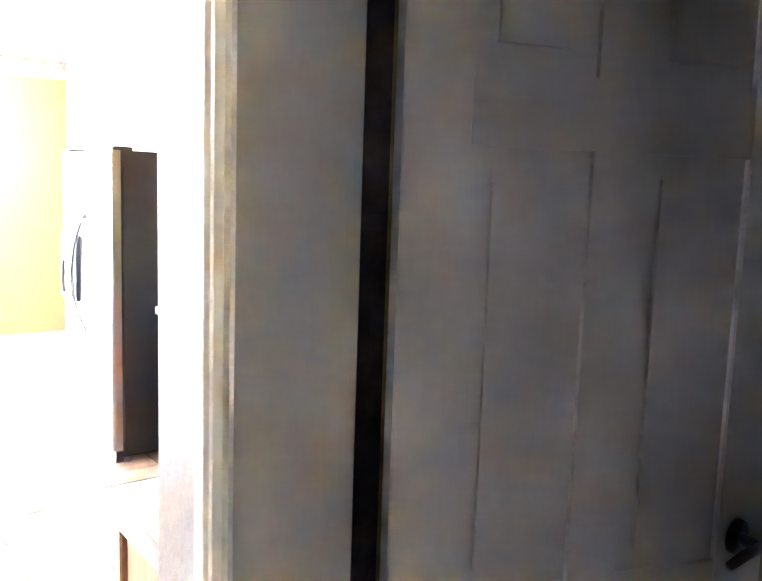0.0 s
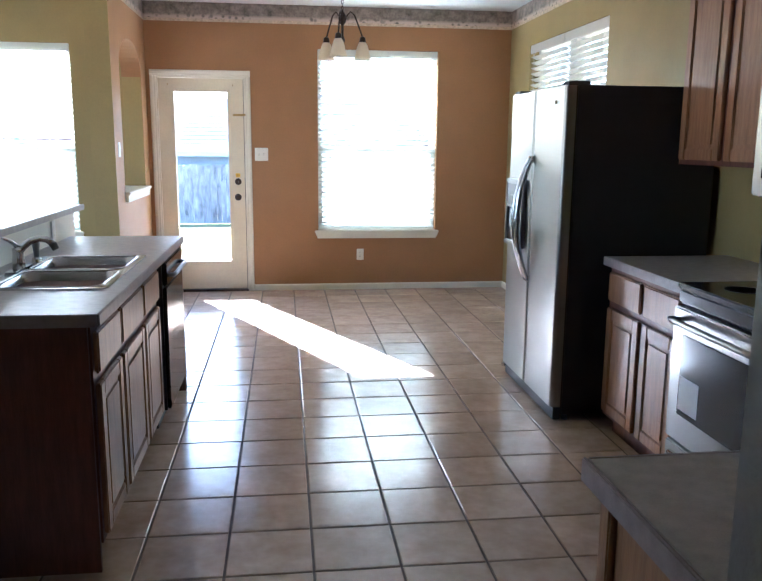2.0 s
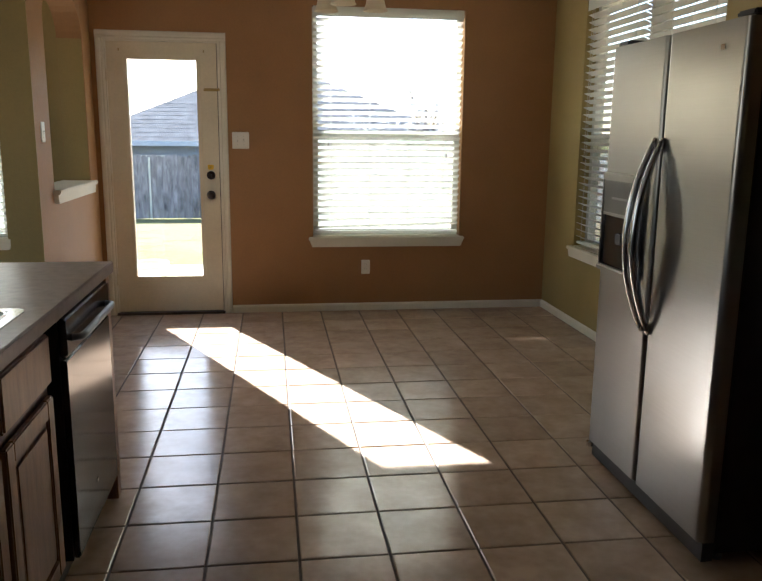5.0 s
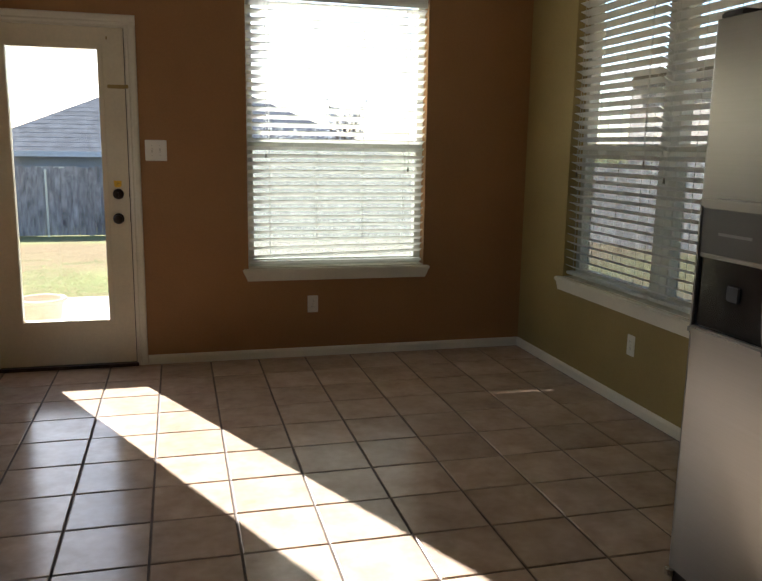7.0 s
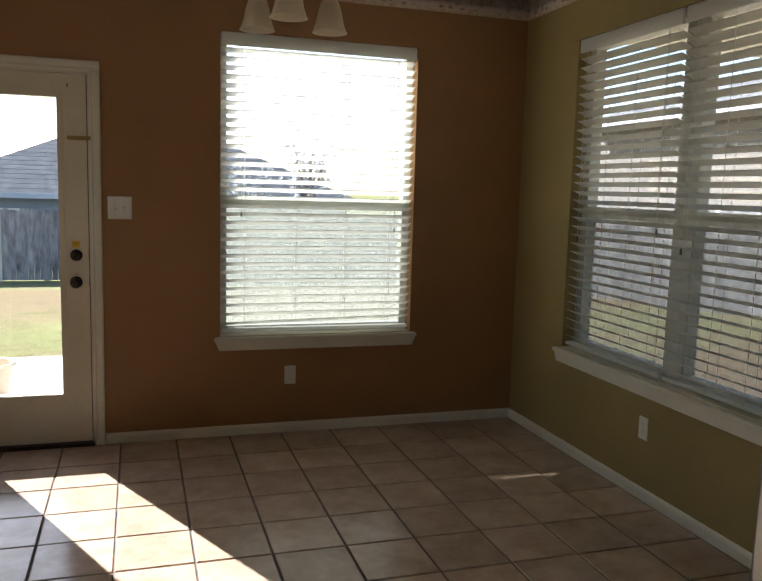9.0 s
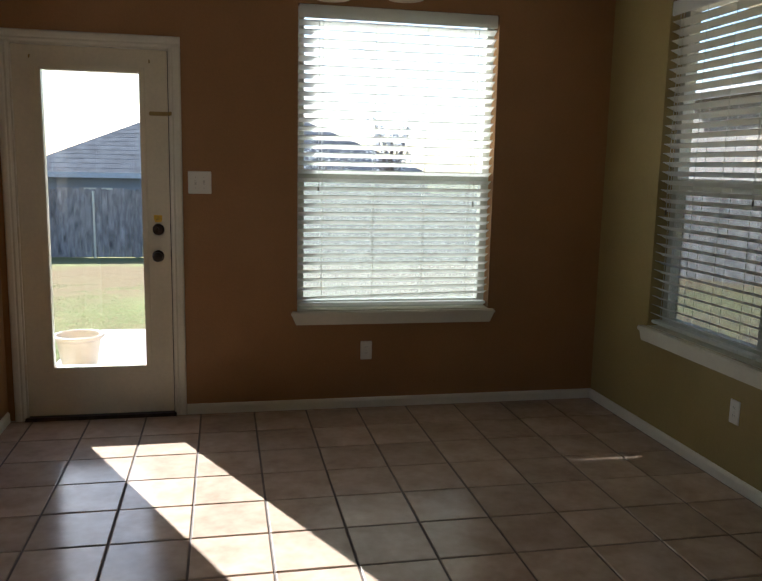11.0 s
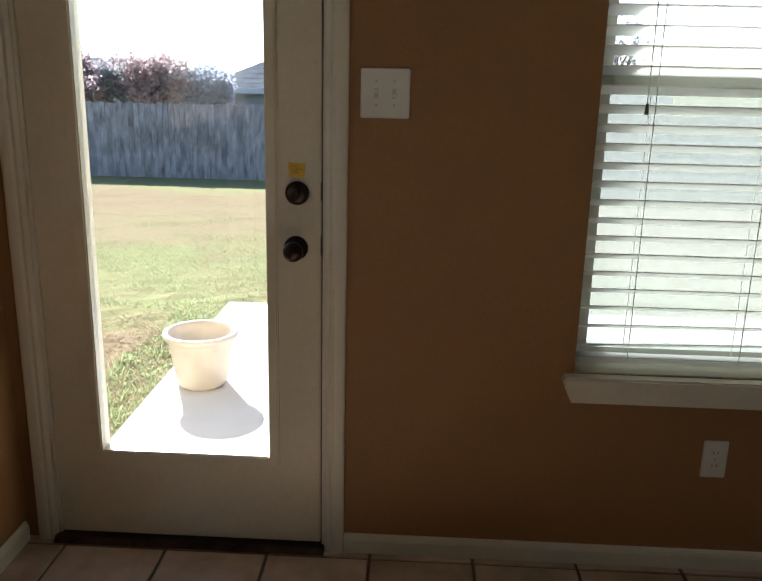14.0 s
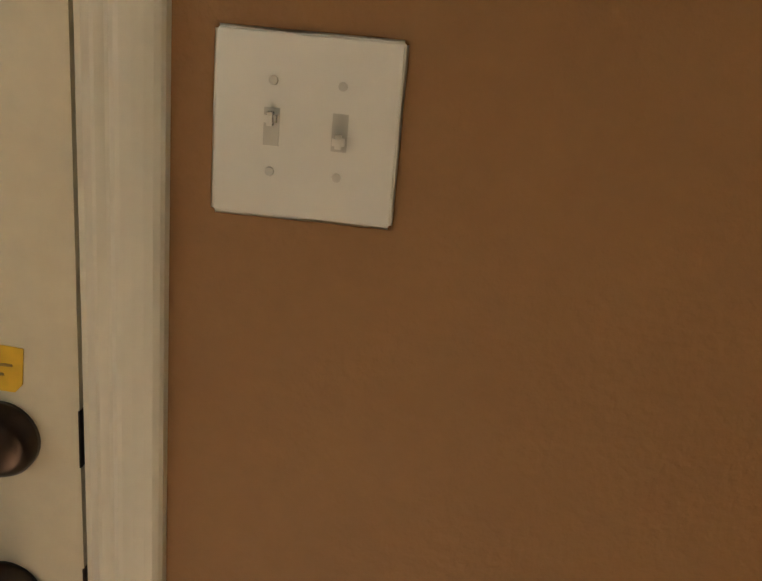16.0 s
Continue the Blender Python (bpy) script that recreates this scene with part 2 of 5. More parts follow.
def border_paper():
    """Wallpaper border: grey ground with dark leafy sprays, and a paler scalloped foot."""
    m = node_material("leafy_wallpaper_border", (0.30, 0.25, 0.21), 0.6, var=0.2, scale=14, fine=60, second=(0.10, 0.085, 0.07))
    n, l = m.node_tree.nodes, m.node_tree.links
    b = n["Principled BSDF"]
    src = b.inputs["Base Color"].links[0].from_socket
    tc = n.new("ShaderNodeTexCoord")
    vo = n.new("ShaderNodeTexVoronoi")
    vo.inputs["Scale"].default_value = 22
    l.new(tc.outputs["Object"], vo.inputs["Vector"])
    rp = n.new("ShaderNodeMapRange")
    rp.inputs["From Min"].default_value = 0.25
    rp.inputs["From Max"].default_value = 0.45
    l.new(vo.outputs["Distance"], rp.inputs["Value"])
    sep = n.new("ShaderNodeSeparateXYZ")
    l.new(tc.outputs["Object"], sep.inputs[0])
    low = n.new("ShaderNodeMapRange")
    low.inputs["From Min"].default_value = 2.618
    low.inputs["From Max"].default_value = 2.592
    l.new(sep.outputs["Z"], low.inputs["Value"])
    mu = n.new("ShaderNodeMath")
    mu.operation = "MULTIPLY"
    l.new(rp.outputs[0], mu.inputs[0])
    l.new(low.outputs[0], mu.inputs[1])
    mix = n.new("ShaderNodeMix")
    mix.data_type = "RGBA"
    mix.inputs["B"].default_value = (0.58, 0.46, 0.38, 1)
    l.new(src, mix.inputs["A"])
    l.new(mu.outputs[0], mix.inputs["Factor"])
    l.new(mix.outputs["Result"], b.inputs["Base Color"])
    return m


def lawn_material():
    """Worn winter lawn: green along the fence and the slab, straw and bare earth between."""
    m = node_material("patchy_dormant_lawn", (0.17, 0.18, 0.08), 1.0, var=0.25, scale=5, fine=55, second=(0.17, 0.155, 0.08), spec=0.0, bump=1.0, bump_scale=40)
    n, l = m.node_tree.nodes, m.node_tree.links
    b = n["Principled BSDF"]
    src = b.inputs["Base Color"].links[0].from_socket
    tc = n.new("ShaderNodeTexCoord")
    sep = n.new("ShaderNodeSeparateXYZ")
    l.new(tc.outputs["Object"], sep.inputs[0])
    ns = n.new("ShaderNodeTexNoise")
    ns.inputs["Scale"].default_value = 0.8
    ns.inputs["Detail"].default_value = 6
    l.new(tc.outputs["Object"], ns.inputs["Vector"])
    dist = n.new("ShaderNodeMath")
    dist.operation = "MULTIPLY_ADD"
    dist.inputs[1].default_value = 9.0
    l.new(ns.outputs["Fac"], dist.inputs[0])
    l.new(sep.outputs["Y"], dist.inputs[2])
    ramp = n.new("ShaderNodeValToRGB")
    mr = n.new("ShaderNodeMapRange")
    mr.inputs["From Min"].default_value = 10.0
    mr.inputs["From Max"].default_value = 30.0
    l.new(dist.outputs[0], mr.inputs["Value"])
    l.new(mr.outputs[0], ramp.inputs[0])
    e = ramp.color_ramp.elements
    e[0].position, e[0].color = 0.0, (1, 1, 1, 1)
    e[1].position, e[1].color = 1.0, (0, 0, 0, 1)
    for p, v in ((0.08, 1.0), (0.17, 0.9), (0.24, 0.35), (0.33, 0.15), (0.42, 0.75), (0.70, 0.9), (0.80, 0.15)):
        q = e.new(p)
        q.color = (v, v, v, 1)
    fine = n.new("ShaderNodeTexNoise")
    fine.inputs["Scale"].default_value = 30
    l.new(tc.outputs["Object"], fine.inputs["Vector"])
    straw = n.new("ShaderNodeMix")
    straw.data_type = "RGBA"
    straw.inputs["A"].default_value = (0.26, 0.20, 0.13, 1)
    straw.inputs["B"].default_value = (0.13, 0.088, 0.052, 1)
    l.new(fine.outputs["Fac"], straw.inputs["Factor"])
    mix = n.new("ShaderNodeMix")
    mix.data_type = "RGBA"
    l.new(src, mix.inputs["A"])
    l.new(straw.outputs["Result"], mix.inputs["B"])
    l.new(ramp.outputs[0], mix.inputs["Factor"])
    l.new(mix.outputs["Result"], b.inputs["Base Color"])
    return m


M["border"] = border_paper()
M["lawn"] = lawn_material()
M["grassblade"] = thin_material("fresh_grass_blades", (0.26, 0.29, 0.14), 0.6, 0.9)
M["strawblade"] = thin_material("dry_grass_blades", (0.40, 0.31, 0.19), 0.4, 0.9)

# ---- building helpers ----
ORIGIN = {}


def thing(name, at, label="", category="", group="", kind=""):
    ob = new(name)
    ob.location = at
    ORIGIN[ob] = Vector(at)
    return tagged(ob, label, category, group, kind)


def part(name, bm, mat, parent=None, label="", smooth=False, kind="", category=""):
    """Links bm (in world metres) as one mesh object under a thing or a part."""
    me = bpy.data.meshes.new(name)
    org = ORIGIN.get(parent, Vector((0, 0, 0)))
    bmesh.ops.translate(bm, verts=bm.verts, vec=-org)
    bm.to_mesh(me)
    bm.free()
    me.materials.append(M[mat])
    if smooth:
        for p in me.polygons:
            p.use_smooth = True
    ob = new(name, me)
    if parent:
        ob.parent = parent
    ORIGIN[ob] = org
    return tagged(ob, label, category, "", kind)


def add_box(bm, x0, x1, y0, y1, z0, z1, bevel=0.0, seg=2):
    m = Matrix.LocRotScale(((x0 + x1) / 2, (y0 + y1) / 2, (z0 + z1) / 2), None, (abs(x1 - x0), abs(y1 - y0), abs(z1 - z0)))
    r = bmesh.ops.create_cube(bm, size=1, matrix=m)
    if bevel:
        es = list({e for v in r["verts"] for e in v.link_edges})
        bmesh.ops.bevel(bm, geom=es, offset=bevel, segments=seg, affect="EDGES", clamp_overlap=True)
    return bm


def box(x0, x1, y0, y1, z0, z1, bevel=0.0, seg=2):
    return add_box(bmesh.new(), x0, x1, y0, y1, z0, z1, bevel, seg)


def add_prism(bm, pts, axis, a, b):
    """Extrudes a closed outline pts (two coordinates) along axis from a to b."""
    def place(p, v):
        return {"x": (v, p[0], p[1]), "y": (p[0], v, p[1]), "z": (p[0], p[1], v)}[axis]
    va = [bm.verts.new(place(p, a)) for p in pts]
    vb = [bm.verts.new(place(p, b)) for p in pts]
    n = len(pts)
    bm.faces.new(va)
    bm.faces.new(vb[::-1])
    for i in range(n):
        bm.faces.new((va[i], vb[i], vb[(i + 1) % n], va[(i + 1) % n]))
    bmesh.ops.recalc_face_normals(bm, faces=bm.faces)
    return bm


def prism(pts, axis, a, b):
    return add_prism(bmesh.new(), pts, axis, a, b)


def add_tube(bm, pts, radius, seg=10):
    """A round bar along pts; radius is one number or one for each point."""
    pts = [Vector(p) for p in pts]
    rings = []
    up = Vector((0.13, 0.21, 0.97)).normalized()
    for i, p in enumerate(pts):
        d = (pts[min(i + 1, len(pts) - 1)] - pts[max(i - 1, 0)]).normalized()
        s = d.cross(up)
        if s.length < 0.1:
            s = d.cross(Vector((1, 0, 0)))
        s.normalize()
        t = s.cross(d)
        r = radius[i] if isinstance(radius, (list, tuple)) else radius
        rings.append([bm.verts.new(p + (s * math.cos(a) + t * math.sin(a)) * r)
                      for a in (2 * math.pi * k / seg for k in range(seg))])
    for a, b in zip(rings, rings[1:]):
        for k in range(seg):
            bm.faces.new((a[k], a[(k + 1) % seg], b[(k + 1) % seg], b[k]))
    bm.faces.new(rings[0][::-1])
    bm.faces.new(rings[-1])
    bmesh.ops.recalc_face_normals(bm, faces=bm.faces)
    return bm


def tube(pts, radius, seg=10):
    return add_tube(bmesh.new(), pts, radius, seg)


def lathe(profile, at, axis="z", seg=24):
    """Turns a profile of (radius, along) round an axis through at."""
    bm = bmesh.new()
    rings = []
    for r, h in profile:
        ring = []
        for k in range(seg):
            a = 2 * math.pi * k / seg
            c, s = r * math.cos(a), r * math.sin(a)
            v = {"z": (c, s, h), "y": (c, h, s), "x": (h, c, s)}[axis]
            ring.append(bm.verts.new(Vector(at) + Vector(v)))
        rings.append(ring)
    for a, b in zip(rings, rings[1:]):
        for k in range(seg):
            bm.faces.new((a[k], a[(k + 1) % seg], b[(k + 1) % seg], b[k]))
    if profile[0][0] > 1e-5:
        bm.faces.new(rings[0])
    if profile[-1][0] > 1e-5:
        bm.faces.new(rings[-1])
    bmesh.ops.remove_doubles(bm, verts=bm.verts, dist=1e-5)
    bmesh.ops.recalc_face_normals(bm, faces=bm.faces)
    return bm


def wall(name, mat, axis, a0, a1, t0, t1, z0, z1, holes=(), label=""):
    """A wall along axis x or y from a0 to a1, between t0 and t1 in thickness, with holes (a0, a1, z0, z1)."""
    bm = bmesh.new()
    ca = sorted({a0, a1, *[h[0] for h in holes], *[h[1] for h in holes]})
    cz = sorted({z0, z1, *[h[2] for h in holes], *[h[3] for h in holes]})
    solid = {}
    for i in range(len(ca) - 1):
        for j in range(len(cz) - 1):
            am, zm = (ca[i] + ca[i + 1]) / 2, (cz[j] + cz[j + 1]) / 2
            solid[i, j] = not any(h[0] < am < h[1] and h[2] < zm < h[3] for h in holes)

    def quad(*ps):
        vs = [bm.verts.new((p[0], p[1], p[2]) if axis == "x" else (p[1], p[0], p[2])) for p in ps]
        bm.faces.new(vs)
    for (i, j), s in solid.items():
        if not s:
            continue
        A, B, C, D = ca[i], ca[i + 1], cz[j], cz[j + 1]
        quad((A, t0, C), (B, t0, C), (B, t0, D), (A, t0, D))
        quad((A, t1, C), (B, t1, C), (B, t1, D), (A, t1, D))
        if not solid.get((i - 1, j)):
            quad((A, t0, C), (A, t1, C), (A, t1, D), (A, t0, D))
        if not solid.get((i + 1, j)):
            quad((B, t0, C), (B, t1, C), (B, t1, D), (B, t0, D))
        if not solid.get((i, j - 1)):
            quad((A, t0, C), (B, t0, C), (B, t1, C), (A, t1, C))
        if not solid.get((i, j + 1)):
            quad((A, t0, D), (B, t0, D), (B, t1, D), (A, t1, D))
    bmesh.ops.remove_doubles(bm, verts=bm.verts, dist=1e-5)
    bmesh.ops.recalc_face_normals(bm, faces=bm.faces)
    return part(name, bm, mat, None, label, kind="structure")


# ---- plan ----
FAR, EAST, WEST = 7.0, 2.24, -1.26
CEIL = 2.72
WIN_L, WIN_R, WIN_B, WIN_T = 0.342, 1.516, 0.597, 2.33
LIV_L, LIV_R = -3.10, -1.93
EW0, EW1 = 4.64, 6.385
HALL = 0.432
DOOR_L, DOOR_R, DOOR_T = -1.17, -0.352, 2.055

wall("wall_north", "orange", "x", WEST, EAST, FAR, FAR + 0.16, 0, CEIL,
     [(WIN_L, WIN_R, WIN_B, WIN_T), (DOOR_L, DOOR_R, 0, DOOR_T)], "caramel brown painted wall with fine orange peel texture")
wall("wall_north_living", "olive", "x", -5.6, WEST - 0.17, FAR, FAR + 0.16, 0, CEIL, [(LIV_L, LIV_R, WIN_B, WIN_T)],
     "olive painted living room wall")
part("wall_north_joint", box(WEST - 0.17, WEST, FAR, FAR + 0.16, 0, CEIL), "olive", kind="structure")
wall("wall_east", "olive", "y", -3.0, FAR + 0.16, EAST, EAST + 0.16, 0, CEIL, [(EW0, EW1, WIN_B, WIN_T)],
     "olive green painted wall with fine texture")
# The opening is added, out of view, for the west fill lamp.
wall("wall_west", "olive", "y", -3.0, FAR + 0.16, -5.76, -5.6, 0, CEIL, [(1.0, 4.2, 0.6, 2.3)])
wall("wall_south", "olive", "x", -5.6, EAST, -3.16, -3.0, 0, CEIL, [(-4.45, -2.75, 0.6, 2.3)])
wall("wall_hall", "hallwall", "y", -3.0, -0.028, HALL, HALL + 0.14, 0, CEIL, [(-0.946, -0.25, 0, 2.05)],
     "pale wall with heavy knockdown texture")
# Unseen wall added to keep the west fill lamp off the hall.
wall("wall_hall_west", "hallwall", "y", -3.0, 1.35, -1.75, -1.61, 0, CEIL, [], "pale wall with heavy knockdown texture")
wall("wall_kitchen_south", "olive", "x", HALL + 0.14, EAST, -0.148, -0.028, 0, CEIL)

# wall of the nook with the arched pass-through
AR0, AR1, ARS, SPR, TOP = 5.80, 6.76, 1.02, 2.02, 2.29
wall("wall_nook_west", "orange", "y", 5.50, FAR, WEST - 0.17, WEST, 0, CEIL, [(AR0, AR1, ARS, TOP)],
     "caramel painted wall with an arched pass-through")
bm = bmesh.new()
N = 20
cy, hw = (AR0 + AR1) / 2, (AR1 - AR0) / 2
arc = [(cy - hw * math.cos(math.pi * k / N), SPR + (TOP - SPR) * math.sin(math.pi * k / N)) for k in range(N + 1)]
for (ya, za), (yb, zb) in zip(arc, arc[1:]):
    add_prism(bm, [(ya, za), (yb, zb), (yb, TOP), (ya, TOP)] if abs(za - TOP) > 1e-4 and abs(zb - TOP) > 1e-4 else
              ([(ya, za), (yb, zb), (ya, TOP)] if abs(zb - TOP) < 1e-4 else [(ya, za), (yb, zb), (yb, TOP)]), "x", WEST - 0.169, WEST - 0.001)
part("wall_arch_head", bm, "orange", kind="structure")
# olive faces that the living room side shows
bm = box(WEST - 0.175, WEST - 0.0, 5.494, 5.50, 0, CEIL)
part("wall_nook_end", bm, "olive", kind="structure", label="olive painted end of the nook wall")
bm = box(WEST - 0.168, WEST - 0.004, AR1 - 0.004, AR1, ARS + 0.03, SPR)
part("arch_reveal", bm, "olive", kind="structure")

part("ceiling", box(-5.76, EAST + 0.16, -3.16, FAR + 0.16, CEIL, CEIL + 0.15), "ceiling", kind="structure",
     label="flat white textured ceiling")
part("floor_base", box(WEST - 0.3, EAST, -3.0, FAR, -0.10, -0.006), "grout", kind="structure")
part("floor_living", box(-5.6, WEST - 0.3, -3.0, FAR, -0.10, 0.004), "carpet", kind="structure", label="beige cut-pile carpet")
# Overhang added to cut the skylight on the side blinds.
part("eave", box(EAST + 0.16, EAST + 2.1, -3.16, FAR + 0.16, 2.50, 2.62), "white", kind="structure", label="added white overhang that keeps skylight off the side windows")
# Unseen strips added to stop daylight leaking in under the walls.
part("footing", box(-5.76, EAST + 0.16, FAR + 0.0008, FAR + 0.16, -0.0995, -0.0006), "concrete", kind="structure")
part("footing", box(EAST + 0.0008, EAST + 0.16, -3.16, FAR, -0.0995, -0.0006), "concrete", kind="structure")
part("footing", box(-5.76, EAST, -3.16, -3.0008, -0.0995, -0.0006), "concrete", kind="structure")
part("footing", box(-5.76, -5.6008, -3.0, FAR, -0.0995, -0.0006), "concrete", kind="structure")
part("foundation", box(-5.76, EAST + 0.16, -3.16, FAR + 0.16, -0.6, -0.10), "concrete", kind="structure")


def baseboard(name, axis, a0, a1, face, side):
    """A moulded skirting, 60 mm high, with its back on face; side: which way it stands out."""
    prof = [(0, 0), (0.013 * side, 0), (0.013 * side, 0.042), (0.010 * side, 0.051), (0.005 * side, 0.058), (0, 0.060)]
    pts = [(face + p[0], p[1]) for p in prof]
    if axis == "x":
        bm = prism(pts, "x", a0, a1)
    else:
        bm = prism(pts, "y", a0, a1)
    return part(name, bm, "white", kind="structure", label="painted moulded baseboard")


baseboard("baseboard", "x", -0.294, EAST, FAR, -1)
baseboard("baseboard", "y", 4.1, FAR - 0.014, EAST, -1)
baseboard("baseboard", "y", 5.50, FAR - 0.02, WEST, 1)
baseboard("baseboard", "x", -5.6, WEST - 0.17, FAR, -1)

BB = 2.568
for nm, b in (("wall_border", box(WEST + 0.004, EAST - 0.004, FAR - 0.004, FAR, BB, CEIL - 0.001)),
              ("wall_border", box(EAST - 0.004, EAST, 3.2, FAR - 0.004, BB, CEIL - 0.001)),
              ("wall_border", box(WEST, WEST + 0.004, 5.50, FAR - 0.004, BB, CEIL - 0.001))):
    part(nm, b, "border", kind="structure", label="grey leafy wallpaper border under the ceiling")
for b in (box(WEST + 0.01, EAST - 0.01, FAR - 0.012, FAR - 0.004, BB - 0.02, BB + 0.006, 0.003),
          box(EAST - 0.012, EAST - 0.004, 3.2, FAR - 0.012, BB - 0.02, BB + 0.006, 0.003),
          box(WEST + 0.004, WEST + 0.012, 5.50, FAR - 0.012, BB - 0.02, BB + 0.006, 0.003)):
    part("border_trim", b, "strip", kind="structure", label="thin beige strip below the border")


# ---- windows ----
def window(name, axis, a0, a1, out, face, sill=True, lites=1):
    """A single-hung window in a wall whose room face is at face; out: +1 when outdoors lies at higher coordinates."""
    def bx(u0, u1, d0, d1, z0, z1, bev=0.0):
        t0, t1 = sorted((face + out * d0, face + out * d1))
        return box(u0, u1, t0, t1, z0, z1, bev) if axis == "x" else box(t0, t1, u0, u1, z0, z1, bev)
    at = (a0 + (a1 - a0) / 2, face, WIN_B) if axis == "x" else (face, a0 + (a1 - a0) / 2, WIN_B)
    w = thing(name, at, "white vinyl single-hung window with a painted sill", "window", kind="structure")
    wd = (a1 - a0) / lites
    for i in range(lites):
        u0, u1 = a0 + i * wd, a0 + (i + 1) * wd
        bm = bmesh.new()
        for q in (bx(u0, u0 + 0.045, 0.085, 0.15, WIN_B, WIN_T), bx(u1 - 0.045, u1, 0.085, 0.15, WIN_B, WIN_T),
                  bx(u0 + 0.045, u1 - 0.045, 0.085, 0.15, WIN_B, WIN_B + 0.05), bx(u0 + 0.045, u1 - 0.045, 0.085, 0.15, WIN_T - 0.05, WIN_T)):
            tmp = bpy.data.meshes.new("tmp")
            q.to_mesh(tmp)
            q.free()
            bm.from_mesh(tmp)
            bpy.data.meshes.remove(tmp)
        part("window_frame", bm, "vinyl", w)
        part("meeting_rail", bx(u0 + 0.045, u1 - 0.045, 0.075, 0.13, 1.355, 1.415, 0.004), "vinyl", w)
        part("pane", bx(u0 + 0.045, u1 - 0.045, 0.118, 0.122, 1.415, WIN_T - 0.05), "glass", w)
        part("pane", bx(u0 + 0.045, u1 - 0.045, 0.098, 0.102, WIN_B + 0.05, 1.355), "glass", w)
        part("screen", bx(u0 + 0.045, u1 - 0.045, 0.138, 0.140, WIN_B + 0.05, 1.37), "screen", w, "pale insect screen over the lower sash")
    if lites > 1:
        um = (a0 + a1) / 2
        part("mullion", bx(um - 0.075, um + 0.075, 0.080, 0.152, WIN_B, WIN_T, 0.004), "vinyl", w)
    if sill:
        e = 0.035
        part("window_sill", bx(a0 - e, a1 + e, -0.045, 0.0, WIN_B - 0.025, WIN_B, 0.006), "white", w, "cream painted stool with rounded nose")
        part("window_stool", bx(a0, a1, 0.0, 0.085, WIN_B - 0.0, WIN_B + 0.004), "white", w)
        if axis == "x":
            pts = [(a0 - e + 0.004, WIN_B - 0.0255), (a1 + e - 0.004, WIN_B - 0.0255), (a1 + e - 0.028, WIN_B - 0.078), (a0 - e + 0.028, WIN_B - 0.078)]
            t = sorted((face - out * 0.03, face))
            part("window_apron", prism(pts, "y", *t), "white", w)
        else:
            pts = [(a0 - e + 0.004, WIN_B - 0.0255), (a1 + e - 0.004, WIN_B - 0.0255), (a1 + e - 0.028, WIN_B - 0.078), (a0 - e + 0.028, WIN_B - 0.078)]
            t = sorted((face - out * 0.03, face))
            part("window_apron", prism(pts, "x", *t), "white", w)
    return w


SLAT_TILT = radians(24)


